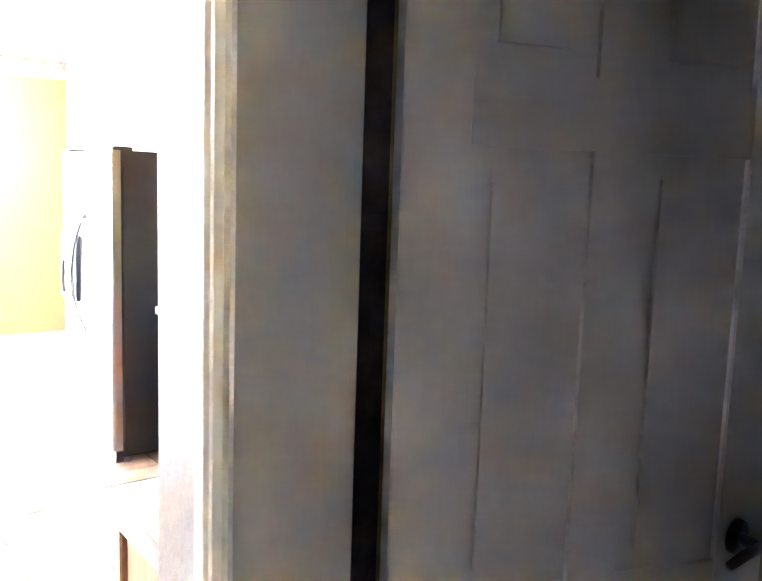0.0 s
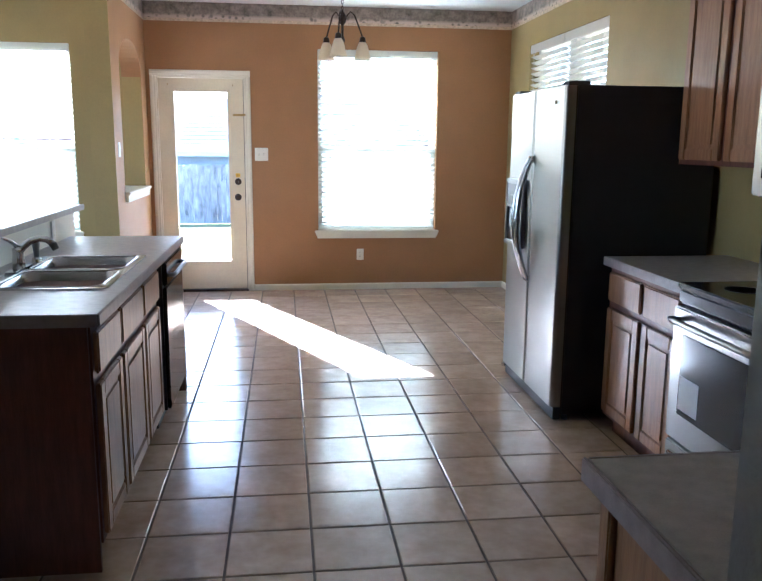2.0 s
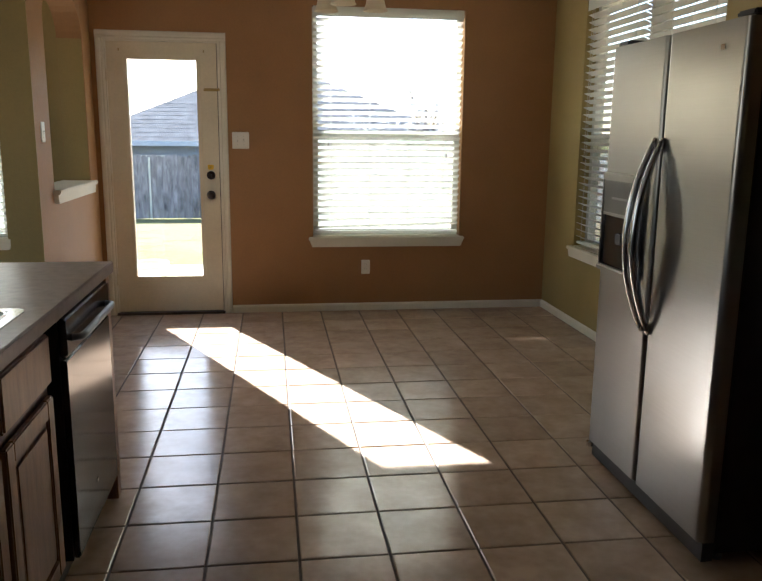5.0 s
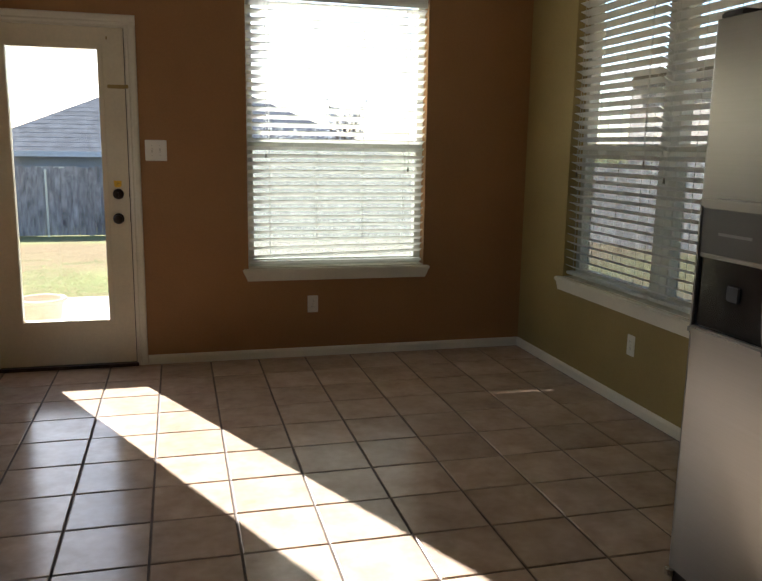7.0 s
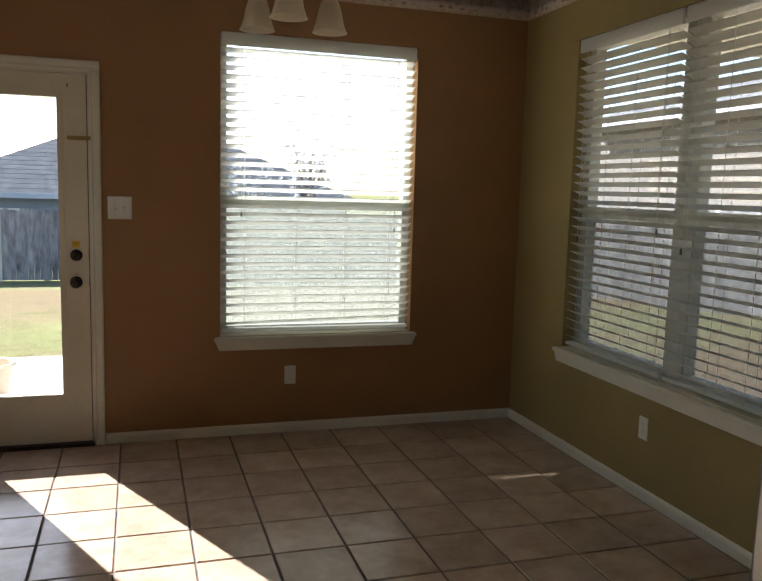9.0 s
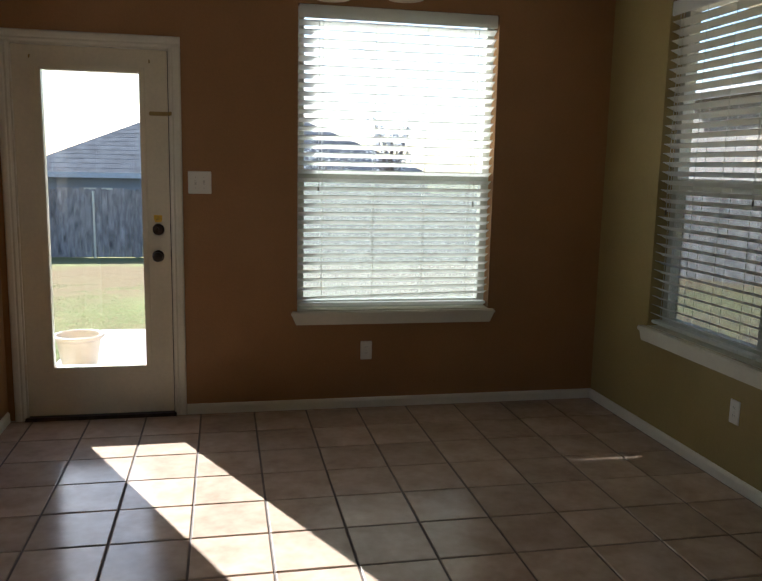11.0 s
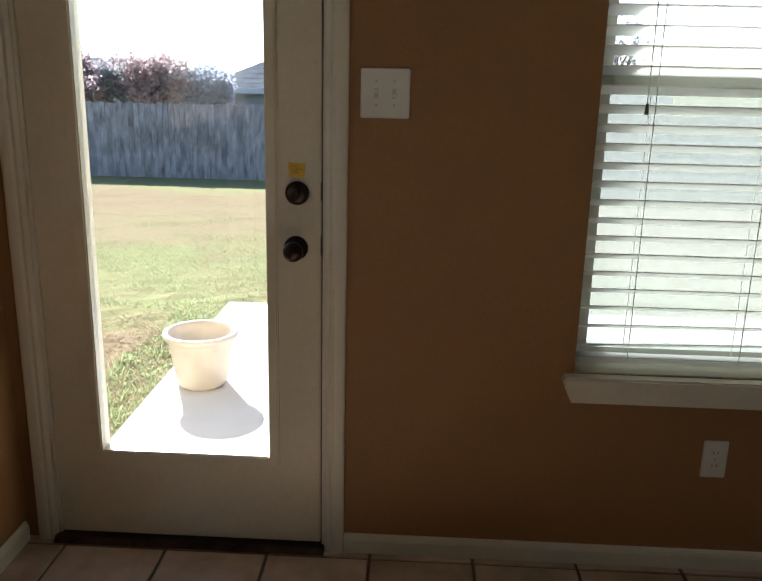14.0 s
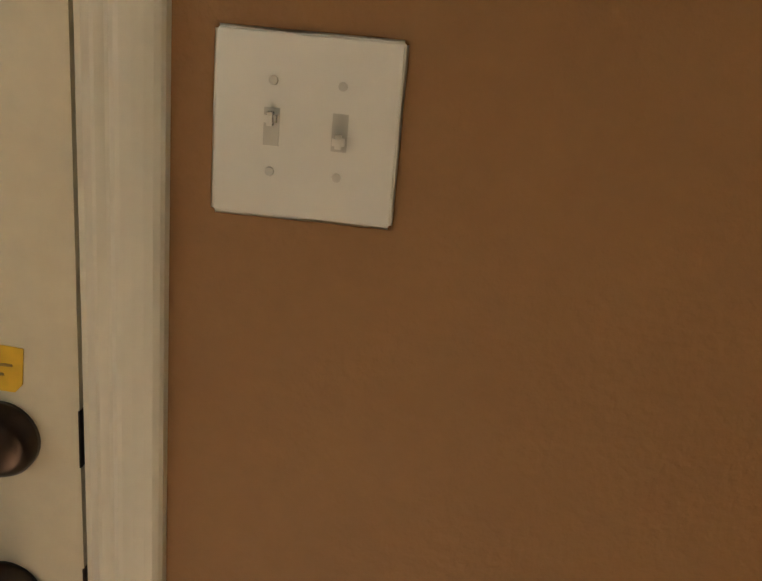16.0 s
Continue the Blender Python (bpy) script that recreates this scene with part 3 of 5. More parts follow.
def blind(name, axis, a0, a1, out, face, low=0.022):
    """A two-inch faux-wood blind hung inside the window opening."""
    c = face + out * 0.036
    mid = (a0 + a1) / 2
    at = (mid, c, WIN_T) if axis == "x" else (c, mid, WIN_T)
    b = thing(name, at, "white faux wood blind, lowered, slats open", "window blind", "window blinds")

    def bx(u0, u1, d0, d1, z0, z1, bev=0.0):
        t0, t1 = sorted((c + out * d0, c + out * d1))
        return box(u0, u1, t0, t1, z0, z1, bev) if axis == "x" else box(t0, t1, u0, u1, z0, z1, bev)
    part("valance", bx(a0 + 0.004, a1 - 0.004, -0.034, -0.024, WIN_T - 0.075, WIN_T - 0.002, 0.003), "slat", b, "white valance board")
    part("headrail", bx(a0 + 0.006, a1 - 0.006, -0.022, 0.026, WIN_T - 0.05, WIN_T - 0.004), "slat", b)
    br = bx(a0 + 0.008, a1 - 0.008, -0.024, 0.024, WIN_B + low, WIN_B + low + 0.018, 0.004)
    part("bottom_rail", br, "slat", b)
    # one slat mesh, shared
    bm = bmesh.new()
    hl, hwid, th = (a1 - a0) / 2 - 0.004, 0.0275, 0.0014
    rows = []
    for k in range(5):
        s = -1 + k / 2
        d, z = s * hwid, 0.0016 * (1 - s * s)
        dd = d * math.cos(SLAT_TILT) + z * math.sin(SLAT_TILT)
        zz = -d * math.sin(SLAT_TILT) + z * math.cos(SLAT_TILT)
        rows.append((dd * out, zz))
    ring = [(d, z + th) for d, z in rows] + [(d, z - th) for d, z in rows[::-1]]
    me_bm = prism(ring, "x" if axis == "x" else "y", -hl, hl)
    me = bpy.data.meshes.new("slat")
    me_bm.to_mesh(me)
    me_bm.free()
    me.materials.append(M["slat"])
    uneven = low > 0.025
    z = WIN_B + (0.0845 if uneven else low + 0.045)
    i = 0
    while z < WIN_T - 0.07:
        o = new("slat", me)
        o.parent = b
        jitter = 0.0015 * math.sin(i * 2.3)
        if axis == "x":
            o.location = (0, jitter, z - at[2])
            if uneven and i < 2:
                o.rotation_euler = (0, -(0.0140, 0.006)[i] / hl, 0)
        else:
            o.location = (jitter, 0, z - at[2])
        i += 1
        z += 0.0485
    for f in (0.12, 0.38, 0.64, 0.88):
        u = a0 + (a1 - a0) * f
        part("ladder_cord", bx(u - 0.001, u + 0.001, -0.0275, -0.0255, WIN_B + low + 0.01, WIN_T - 0.07), "cord", b)
        part("ladder_cord", bx(u - 0.001, u + 0.001, 0.0255, 0.0275, WIN_B + low + 0.01, WIN_T - 0.07), "cord", b)
    for f, zb in ((0.10, 1.30), (0.90, 1.22)):
        u = a0 + (a1 - a0) * f
        part("pull_cord", bx(u - 0.0012, u + 0.0012, -0.034, -0.032, zb + 0.03, WIN_T - 0.075), "cord", b)
        tp = (u, c - out * 0.033, zb) if axis == "x" else (c - out * 0.033, u, zb)
        part("tassel", lathe([(0.001, 0.03), (0.004, 0.026), (0.006, 0.004), (0.005, 0.0)], tp, "z", 8), "tassel", b)
    return b


window("window_1", "x", WIN_L, WIN_R, 1, FAR)
blind("window_blind", "x", WIN_L + 0.004, WIN_R - 0.004, 1, FAR, 0.0265)
window("window_2", "y", EW0, EW1, 1, EAST, lites=2)
EM = (EW0 + EW1) / 2
blind("window_blind", "y", EM + 0.006, EW1 - 0.004, 1, EAST)
blind("window_blind", "y", EW0 + 0.004, EM - 0.006, 1, EAST)
window("window_3", "x", LIV_L, LIV_R, 1, FAR)
blind("window_blind", "x", LIV_L + 0.004, LIV_R - 0.004, 1, FAR)

# ---- pass-through sill ----
sill = thing("passthrough_sill", (WEST, (AR0 + AR1) / 2, ARS), "white painted shelf in the arched pass-through", "shelf", kind="structure")
part("shelf_board", box(WEST - 0.20, WEST + 0.045, AR0 - 0.04, AR1 + 0.04, ARS, ARS + 0.028, 0.006), "white", sill)
part("apron", prism([(AR0 - 0.03, ARS - 0.001), (AR1 + 0.03, ARS - 0.001), (AR1 + 0.01, ARS - 0.055), (AR0 - 0.01, ARS - 0.055)], "x", WEST, WEST + 0.028), "white", sill)

# ---- back door ----
bd = thing("door_1", ((DOOR_L + DOOR_R) / 2, FAR, 0), "closed cream full-glass back door beside the nook window", "door", kind="structure")
CP = [(0, 0), (0, 0.010), (0.002, 0.0135), (0.006, 0.0165), (0.012, 0.0185), (0.020, 0.0195), (0.028, 0.0195), (0.032, 0.0185), (0.035, 0.0160),
      (0.037, 0.0140), (0.040, 0.0138), (0.043, 0.0150), (0.046, 0.0160), (0.049, 0.0155), (0.052, 0.0130), (0.055, 0.0105), (0.058, 0.008), (0.058, 0)]


def casing(parent, u0, u1, top, face, out, axis="x", mat="white", z0=0.0, k=1.0):
    """Moulded casing round an opening from u0 to u1; out: which way it stands from face."""
    ax = "z"
    for side, u in ((-1, u0), (1, u1)):
        pts = [(u + side * (0.058 - a) * k, face + out * b) for a, b in CP]
        if axis == "y":
            pts = [(b, a) for a, b in pts]
        part("casing", prism(pts, "z", z0, top), mat, parent)
    pts = [(face + out * b, top + (0.058 - a) * k) for a, b in CP]
    if axis == "x":
        part("casing", prism(pts, "x", u0 - 0.058 * k, u1 + 0.058 * k), mat, parent)
    else:
        part("casing", prism(pts, "y", u0 - 0.058 * k, u1 + 0.058 * k), mat, parent)


casing(bd, DOOR_L + 0.004, DOOR_R - 0.002, DOOR_T, FAR, -1)
part("jamb", box(DOOR_L, DOOR_L + 0.014, FAR, FAR + 0.14, 0, DOOR_T), "white", bd)
part("jamb", box(DOOR_R - 0.010, DOOR_R, FAR, FAR + 0.14, 0, DOOR_T), "white", bd)
part("jamb", box(DOOR_L + 0.014, DOOR_R - 0.010, FAR, FAR + 0.14, DOOR_T - 0.012, DOOR_T), "white", bd)
SL, SR, ST, SB = DOOR_L + 0.017, DOOR_R - 0.015, DOOR_T - 0.016, 0.022
GL, GR, GB, GT = -1.010, -0.515, 0.300, 1.915
Y0, Y1 = FAR + 0.004, FAR + 0.048
slab = wall("slab", "door", "x", SL, SR, Y0, Y1, SB, ST, [(GL - 0.02, GR + 0.02, GB - 0.02, GT + 0.02)])
slab.parent = bd
slab.location = -ORIGIN[bd]
del slab["kind"]
for q in (box(GL - 0.03, GL, Y0 - 0.010, Y1 + 0.01, GB - 0.03, GT + 0.03, 0.004), box(GR, GR + 0.03, Y0 - 0.010, Y1 + 0.01, GB - 0.03, GT + 0.03, 0.004),
          box(GL, GR, Y0 - 0.010, Y1 + 0.01, GB - 0.03, GB, 0.004), box(GL, GR, Y0 - 0.010, Y1 + 0.01, GT, GT + 0.03, 0.004)):
    part("glazing_bead", q, "door", bd)
part("pane", box(GL, GR, FAR + 0.022, FAR + 0.028, GB, GT), "glass", bd)
part("threshold", prism([(FAR - 0.035, 0.0), (FAR - 0.02, 0.016), (FAR + 0.13, 0.018), (FAR + 0.15, 0.0)], "x", DOOR_L, DOOR_R), "bronze", bd, "dark metal door threshold")
part("sweep", box(SL, SR, Y0 + 0.004, Y1 - 0.004, 0.0185, SB), "blackmatte", bd)
# Dark filler for the shade in the gap between slab and jamb.
part("weatherstrip", box(SR + 0.0005, DOOR_R - 0.0105, Y0 + 0.014, Y1, SB, ST), "slot", bd)
for zz in (0.28, 1.04, 1.80):
    part("hinge", tube([(SL - 0.004, Y0 - 0.006, zz - 0.045), (SL - 0.004, Y0 - 0.006, zz + 0.045)], 0.006, 10), "door", bd)
for xx in (-1.062, -0.458):
    part("bead_hook", tube([(xx, Y0, 1.985), (xx, Y0 - 0.012, 1.985), (xx, Y0 - 0.016, 1.97)], 0.004, 8), "brass", bd, "small brass blind hook")
lat = part("slide_latch", box(-0.465, -0.365, Y0 - 0.012, Y0, 1.694, 1.716, 0.003), "brass", bd, "small dull slide latch")
part("strike", box(-0.366, -0.345, FAR - 0.026, FAR - 0.018, 1.695, 1.717, 0.003), "brass", lat)
BX, KX = -0.431, -0.435
dbolt = part("deadbolt", lathe([(0.032, 0.0), (0.032, -0.006), (0.029, -0.012), (0.022, -0.017), (0.0, -0.018)], (BX, Y0, 1.074), "y", 32), "bronze", bd, "round bronze deadbolt", True)
part("thumbturn", box(BX - 0.0035, BX + 0.0035, Y0 - 0.036, Y0 - 0.016, 1.059, 1.089, 0.003), "bronze", dbolt)
knob = part("rosette", lathe([(0.033, 0.0), (0.033, -0.005), (0.030, -0.010), (0.016, -0.013), (0.0, -0.014)], (KX, Y0, 0.925), "y", 32), "bronze", bd, "bronze door knob", True)
part("knob", lathe([(0.011, -0.012), (0.011, -0.030), (0.017, -0.036), (0.025, -0.046), (0.0275, -0.056), (0.025, -0.066), (0.017, -0.072), (0.0, -0.074)],
                   (KX, Y0, 0.925), "y", 32), "bronze", knob, "", True)
part("edge_plate", box(SR - 0.001, SR + 0.0005, Y0 - 0.0005, Y0 + 0.02, 1.055, 1.105), "bronze", dbolt)
part("edge_plate", box(SR - 0.001, SR + 0.0005, Y0 - 0.0005, Y0 + 0.02, 0.905, 0.960), "bronze", knob)
# warning sticker above the bolt
st = part("sticker", prism([(BX - 0.024, 1.155), (BX + 0.022, 1.152), (BX + 0.020, 1.122), (BX + 0.014, 1.115), (BX - 0.016, 1.116), (BX - 0.022, 1.128)], "y", Y0 - 0.0015, Y0 - 0.0003), "label", bd, "small yellow sticker with dark print bars")
for zz, xa, xb in ((1.146, -0.014, 0.002), (1.138, -0.004, 0.013), (1.130, -0.012, 0.006)):
    part("print_bar", box(BX + xa, BX + xb, Y0 - 0.0022, Y0 - 0.0016, zz - 0.0016, zz + 0.0006), "brass", st)


# ---- wall plates ----
def screw(parent, c, face, out, axis):
    p = (c[0], face, c[1]) if axis == "x" else (face, c[0], c[1])
    part("screw", lathe([(0.0032, 0.0), (0.0030, out * 0.0012), (0.0, out * 0.0016)], p, "y" if axis == "x" else "x", 10), "slot_grey", parent)


def plate(name, axis, u, z, face, out, kind, wide=0.070, high=0.114, mat="plate", label="", tilt=0.0):
    """A moulded wall plate: kind is 'outlet' or the number of toggle switches."""
    at = (u, face, z) if axis == "x" else (face, u, z)
    p = thing(name, at, label, "light switch" if kind != "outlet" else "wall outlet")

    def bx(u0, u1, d0, d1, z0, z1, bev=0.0, seg=2):
        t0, t1 = sorted((face + out * d0, face + out * d1))
        return box(u0, u1, t0, t1, z0, z1, bev, seg) if axis == "x" else box(t0, t1, u0, u1, z0, z1, bev, seg)
    part("cover", bx(u - wide / 2, u + wide / 2, 0, 0.006, z - high / 2, z + high / 2, 0.0035, 3), mat, p)
    if kind == "outlet":
        for dz in (-0.0195, 0.0195):
            rec = part("receptacle", bx(u - 0.0165, u + 0.0165, 0.0055, 0.0075, z + dz - 0.014, z + dz + 0.014, 0.004), mat, p)
            for du in (-0.006, 0.006):
                part("slot", bx(u + du - 0.001, u + du + 0.001, 0.0075, 0.0079, z + dz - 0.002, z + dz + 0.006), "slot", rec)
        screw(p, (u, z), face + out * 0.006, out, axis)
    else:
        n = kind
        for k in range(n):
            uc = u + (k - (n - 1) / 2) * 0.046
            # Flat pad on the cover; the slot's shade is put into its colour.
            part("switch_slot", bx(uc - 0.0053, uc + 0.0053, 0.006, 0.0064, z - 0.0125, z + 0.0125), "slot_grey", p)
            up = 1 if k == 0 else -1
            s0, s1 = sorted((z + up * 0.001, z + up * 0.010))
            part("toggle", bx(uc - 0.004, uc + 0.004, 0.0064, 0.0155, s0, s1, 0.002), mat, p)
            for dz in (-0.030, 0.030):
                screw(p, (uc, z + dz), face + out * 0.006, out, axis)
    p.rotation_euler = (0, radians(tilt), 0) if axis == "x" else (radians(tilt), 0, 0)
    return p


plate("light_switch", "x", -0.2025, 1.337, FAR, -1, 2, 0.127, 0.125, label="ivory double toggle switch beside the back door casing")
plate("wall_outlet", "x", 0.758, 0.353, FAR, -1, "outlet", label="ivory duplex outlet under the nook window")
plate("wall_outlet", "y", 5.585, 0.355, EAST, -1, "outlet", label="ivory duplex outlet on the olive wall below the blinds")
plate("light_switch", "y", 5.635, 1.385, WEST, 1, 1, label="ivory toggle switch beside the arched pass-through")
stop = thing("door_stop", (WEST + 0.012, 6.35, 0.040), "small dark spring door stop on the baseboard", "door stop")
part("spring", tube([(WEST + 0.012, 6.35, 0.040), (WEST + 0.075, 6.35, 0.036)], 0.005, 8), "bronze", stop)
part("tip", tube([(WEST + 0.075, 6.35, 0.036), (WEST + 0.088, 6.35, 0.035)], 0.008, 10), "blackmatte", stop)


# ---- cabinets ----
def raised_door(parent, axis, u0, u1, z0, z1, face, out, name="door", mat="wood"):
    """A framed cabinet front with a raised middle panel."""
    def bx(a, b, d0, d1, z_0, z_1, bev=0.0):
        t0, t1 = sorted((face + out * d0, face + out * d1))
        return box(a, b, t0, t1, z_0, z_1, bev) if axis == "x" else box(t0, t1, a, b, z_0, z_1, bev)
    if name == "drawer_front":
        return part(name, bx(u0, u1, 0.0, 0.019, z0, z1, 0.006), mat, parent)
    w = 0.055
    d = part(name, bx(u0 + w, u1 - w, 0.002, 0.010, z0 + w, z1 - w), mat, parent)
    part("stile", bx(u0, u0 + w, 0.0, 0.019, z0, z1, 0.004), mat, d)
    part("stile", bx(u1 - w, u1, 0.0, 0.019, z0, z1, 0.004), mat, d)
    part("rail", bx(u0 + w, u1 - w, 0.0, 0.0185, z0, z0 + w, 0.004), mat, d)
    part("rail", bx(u0 + w, u1 - w, 0.0, 0.0185, z1 - w, z1, 0.004), mat, d)
    g = 0.016
    part("raised_panel", bx(u0 + w + g, u1 - w - g, 0.010, 0.017, z0 + w + g, z1 - w - g, 0.006), mat, d)
    return d


def base_cabinet(axis, u0, u1, back, face, out, label, toe=0.10, doors=1, drawer=True, top=0.872):
    """A base unit whose front stands at face; out: which way the front looks."""
    at = ((u0 + u1) / 2, (back + face) / 2, 0) if axis == "x" else ((back + face) / 2, (u0 + u1) / 2, 0)
    c = thing("base_cabinet", at, label, "kitchen cabinet", "base cabinets")

    def bx(a, b, t0, t1, z_0, z_1, bev=0.0):
        t0, t1 = sorted((t0, t1))
        return box(a, b, t0, t1, z_0, z_1, bev) if axis == "x" else box(t0, t1, a, b, z_0, z_1, bev)
    part("body", bx(u0 + 0.0005, u1 - 0.0005, back, face - out * 0.001, toe, top), "shaded_wood", c)
    part("toe_kick", bx(u0 + 0.0005, u1 - 0.0005, back, face - out * 0.06, 0.0, toe), "shaded_wood", c)
    n = doors
    wd = (u1 - u0) / n
    for i in range(n):
        a, b = u0 + i * wd + 0.018, u0 + (i + 1) * wd - 0.018
        if drawer:
            raised_door(c, axis, a, b, 0.695, 0.838, face, out, "drawer_front")
            raised_door(c, axis, a, b, 0.125, 0.660, face, out)
        else:
            raised_door(c, axis, a, b, 0.125, 0.838, face, out)
    return c


IX = -0.622
base_cabinet("y", 1.86, 2.245, -1.215, IX, 1, "brown wooden base cabinet with one drawer in the sink counter run")
base_cabinet("y", 2.245, 2.715, -1.215, IX, 1, "wider brown wooden base cabinet below the sink")
base_cabinet("y", 2.715, 3.15, -1.215, IX, 1, "brown wooden base cabinet beside the black dishwasher")
panel = part("end_panel", box(-1.215, -0.63, 1.842, 1.859, 0.0, 0.872), "shaded_wood", label="brown end panel of the sink counter run, shade in its colour", category="cabinet panel")
panel2 = part("end_panel", box(-1.215, -0.586, 3.825, 3.88, 0.0, 0.866), "wood", label="wooden end panel beyond the dishwasher", category="cabinet panel")


def worktop(name, x0, x1, y0, y1, holes=(), label="", z=0.872, open_edges=""):
    """A laminate worktop 38 mm thick with openings cut for sinks."""
    bm = bmesh.new()
    xs = sorted({x0, x1, *[h[0] for h in holes], *[h[1] for h in holes]})
    ys = sorted({y0, y1, *[h[2] for h in holes], *[h[3] for h in holes]})
    full = {(i, j) for i in range(len(xs) - 1) for j in range(len(ys) - 1)
            if not any(h[0] <= xs[i] and xs[i + 1] <= h[1] and h[2] <= ys[j] and ys[j + 1] <= h[3] for h in holes)}
    low = {(i, j): bm.verts.new((xs[i], ys[j], z)) for i in range(len(xs)) for j in range(len(ys))}
    top = {(i, j): bm.verts.new((xs[i], ys[j], z + 0.036)) for i in range(len(xs)) for j in range(len(ys))}
    for i, j in sorted(full):
        ring = [(i, j), (i + 1, j), (i + 1, j + 1), (i, j + 1)]
        bm.faces.new([top[p] for p in ring])
        bm.faces.new([low[p] for p in ring[::-1]])
        for p, q, nb in zip(ring, ring[1:] + ring[:1], ((i, j - 1), (i + 1, j), (i, j + 1), (i - 1, j))):
            if nb not in full:
                bm.faces.new([low[p], low[q], top[q], top[p]])
    w = part(name, bm, "counter", None, label, category="worktop")
    return w


sink_hole = (-1.115, -0.665, 2.27, 3.11)
worktop("worktop", -1.22, -0.592, 1.825, 3.955, [sink_hole], "speckled grey laminate worktop round the double sink")
ORIGIN[None] = Vector((0, 0, 0))
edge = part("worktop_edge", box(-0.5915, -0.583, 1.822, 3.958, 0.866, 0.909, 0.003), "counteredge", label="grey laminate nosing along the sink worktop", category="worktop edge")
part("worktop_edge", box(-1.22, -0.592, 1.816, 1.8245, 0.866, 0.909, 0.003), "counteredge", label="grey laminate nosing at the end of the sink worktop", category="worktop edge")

# double sink
sk = thing("kitchen_sink", (-0.89, 2.69, 0.908), "stainless steel double bowl sink set in the worktop", "sink")


def bowl(x0, x1, y0, y1, z1, depth):
    bm = bmesh.new()
    rings = []
    for inset, z in ((0.0, z1), (0.004, z1 - 0.004), (0.012, z1 - depth * 0.6), (0.022, z1 - depth + 0.02), (0.05, z1 - depth)):
        r = 0.06 - inset * 0.4
        ring = []
        for cx, cyy, a0 in ((x1 - inset - r, y1 - inset - r, 0), (x0 + inset + r, y1 - inset - r, 90), (x0 + inset + r, y0 + inset + r, 180), (x1 - inset - r, y0 + inset + r, 270)):
            for k in range(5):
                a = radians(a0 + 22.5 * k)
                ring.append(bm.verts.new((cx + r * math.cos(a), cyy + r * math.sin(a), z)))
        rings.append(ring)
    for a, b in zip(rings, rings[1:]):
        for k in range(len(a)):
            bm.faces.new((a[k], a[(k + 1) % len(a)], b[(k + 1) % len(a)], b[k]))
    bm.faces.new(rings[-1])
    bmesh.ops.recalc_face_normals(bm, faces=bm.faces)
    return bm


YD = 2.69
for y0, y1 in ((2.285, YD - 0.018), (YD + 0.018, 3.095)):
    bw = part("bowl", bowl(-1.075, -0.685, y0, y1, 0.912, 0.18), "sink", sk, "deep stainless bowl", True)
    part("drain", lathe([(0.042, 0.0), (0.040, 0.004), (0.020, 0.004), (0.0, 0.002)], (-0.88, (y0 + y1) / 2, 0.7335), "z", 20), "chrome", bw)
bm = bmesh.new()
for xo, xi, sx in ((-1.130, -1.070, 1), (-0.650, -0.690, -1)):
    rc = 0.034
    edge_pts = [(xi, 2.255)]
    for cyy, a0 in ((2.255 + rc, -90), (3.125 - rc, 0)):
        for k in range(7):
            a = radians(a0 + 15 * k)
            edge_pts.append((xo + sx * rc - sx * rc * math.cos(a), cyy + rc * math.sin(a)))
    add_prism(bm, edge_pts + [(xi, 3.125)], "z", 0.9085, 0.9135)
for q in ((-1.070, -0.690, 2.255, 2.290), (-1.070, -0.690, 3.090, 3.125), (-1.070, -0.690, YD - 0.022, YD + 0.022)):
    add_box(bm, *q, 0.9085, 0.9135)
bmesh.ops.remove_doubles(bm, verts=bm.verts, dist=1e-4)
rim = part("rim", bm, "sink", sk, "flat steel rim")
for y0, y1 in ((2.285, YD - 0.018), (YD + 0.018, 3.095)):
    ring = []
    for cx, cyy, a0 in ((-0.685 - 0.06, y1 - 0.06, 0), (-1.075 + 0.06, y1 - 0.06, 90), (-1.075 + 0.06, y0 + 0.06, 180), (-0.685 - 0.06, y0 + 0.06, 270)):
        for k in range(6):
            a = radians(a0 + 18 * k)
            ring.append((cx + 0.062 * math.cos(a), cyy + 0.062 * math.sin(a), 0.9135))
    part("bead", tube(ring + [ring[0]], 0.0035, 8), "chrome", rim)
fc = thing("faucet", (-1.10, 2.69, 0.914), "chrome single lever kitchen faucet behind the sink", "faucet")
part("base_plate", box(-1.125, -1.075, 2.57, 2.81, 0.914, 0.924, 0.006), "chrome", fc)
part("column", lathe([(0.026, 0.0), (0.024, 0.03), (0.021, 0.07), (0.023, 0.085), (0.0, 0.098)], (-1.10, 2.69, 0.922), "z", 20), "chrome", fc, "", True)
sp = part("spout", tube([(-1.10, 2.69, 0.985), (-1.08, 2.692, 1.012), (-1.05, 2.697, 1.036), (-1.015, 2.705, 1.046), (-0.985, 2.711, 1.040), (-0.965, 2.715, 1.022)], [0.017, 0.0155, 0.0145, 0.014, 0.014, 0.0145], 14), "chrome", fc, "", True)
part("spray_head", tube([(-0.966, 2.715, 1.024), (-0.954, 2.717, 0.998)], [0.0165, 0.014], 14), "blackmatte", sp)
part("lever", tube([(-1.10, 2.69, 1.015), (-1.12, 2.665, 1.04), (-1.13, 2.61, 1.06)], [0.010, 0.008, 0.006], 10), "chrome", fc, "", True)
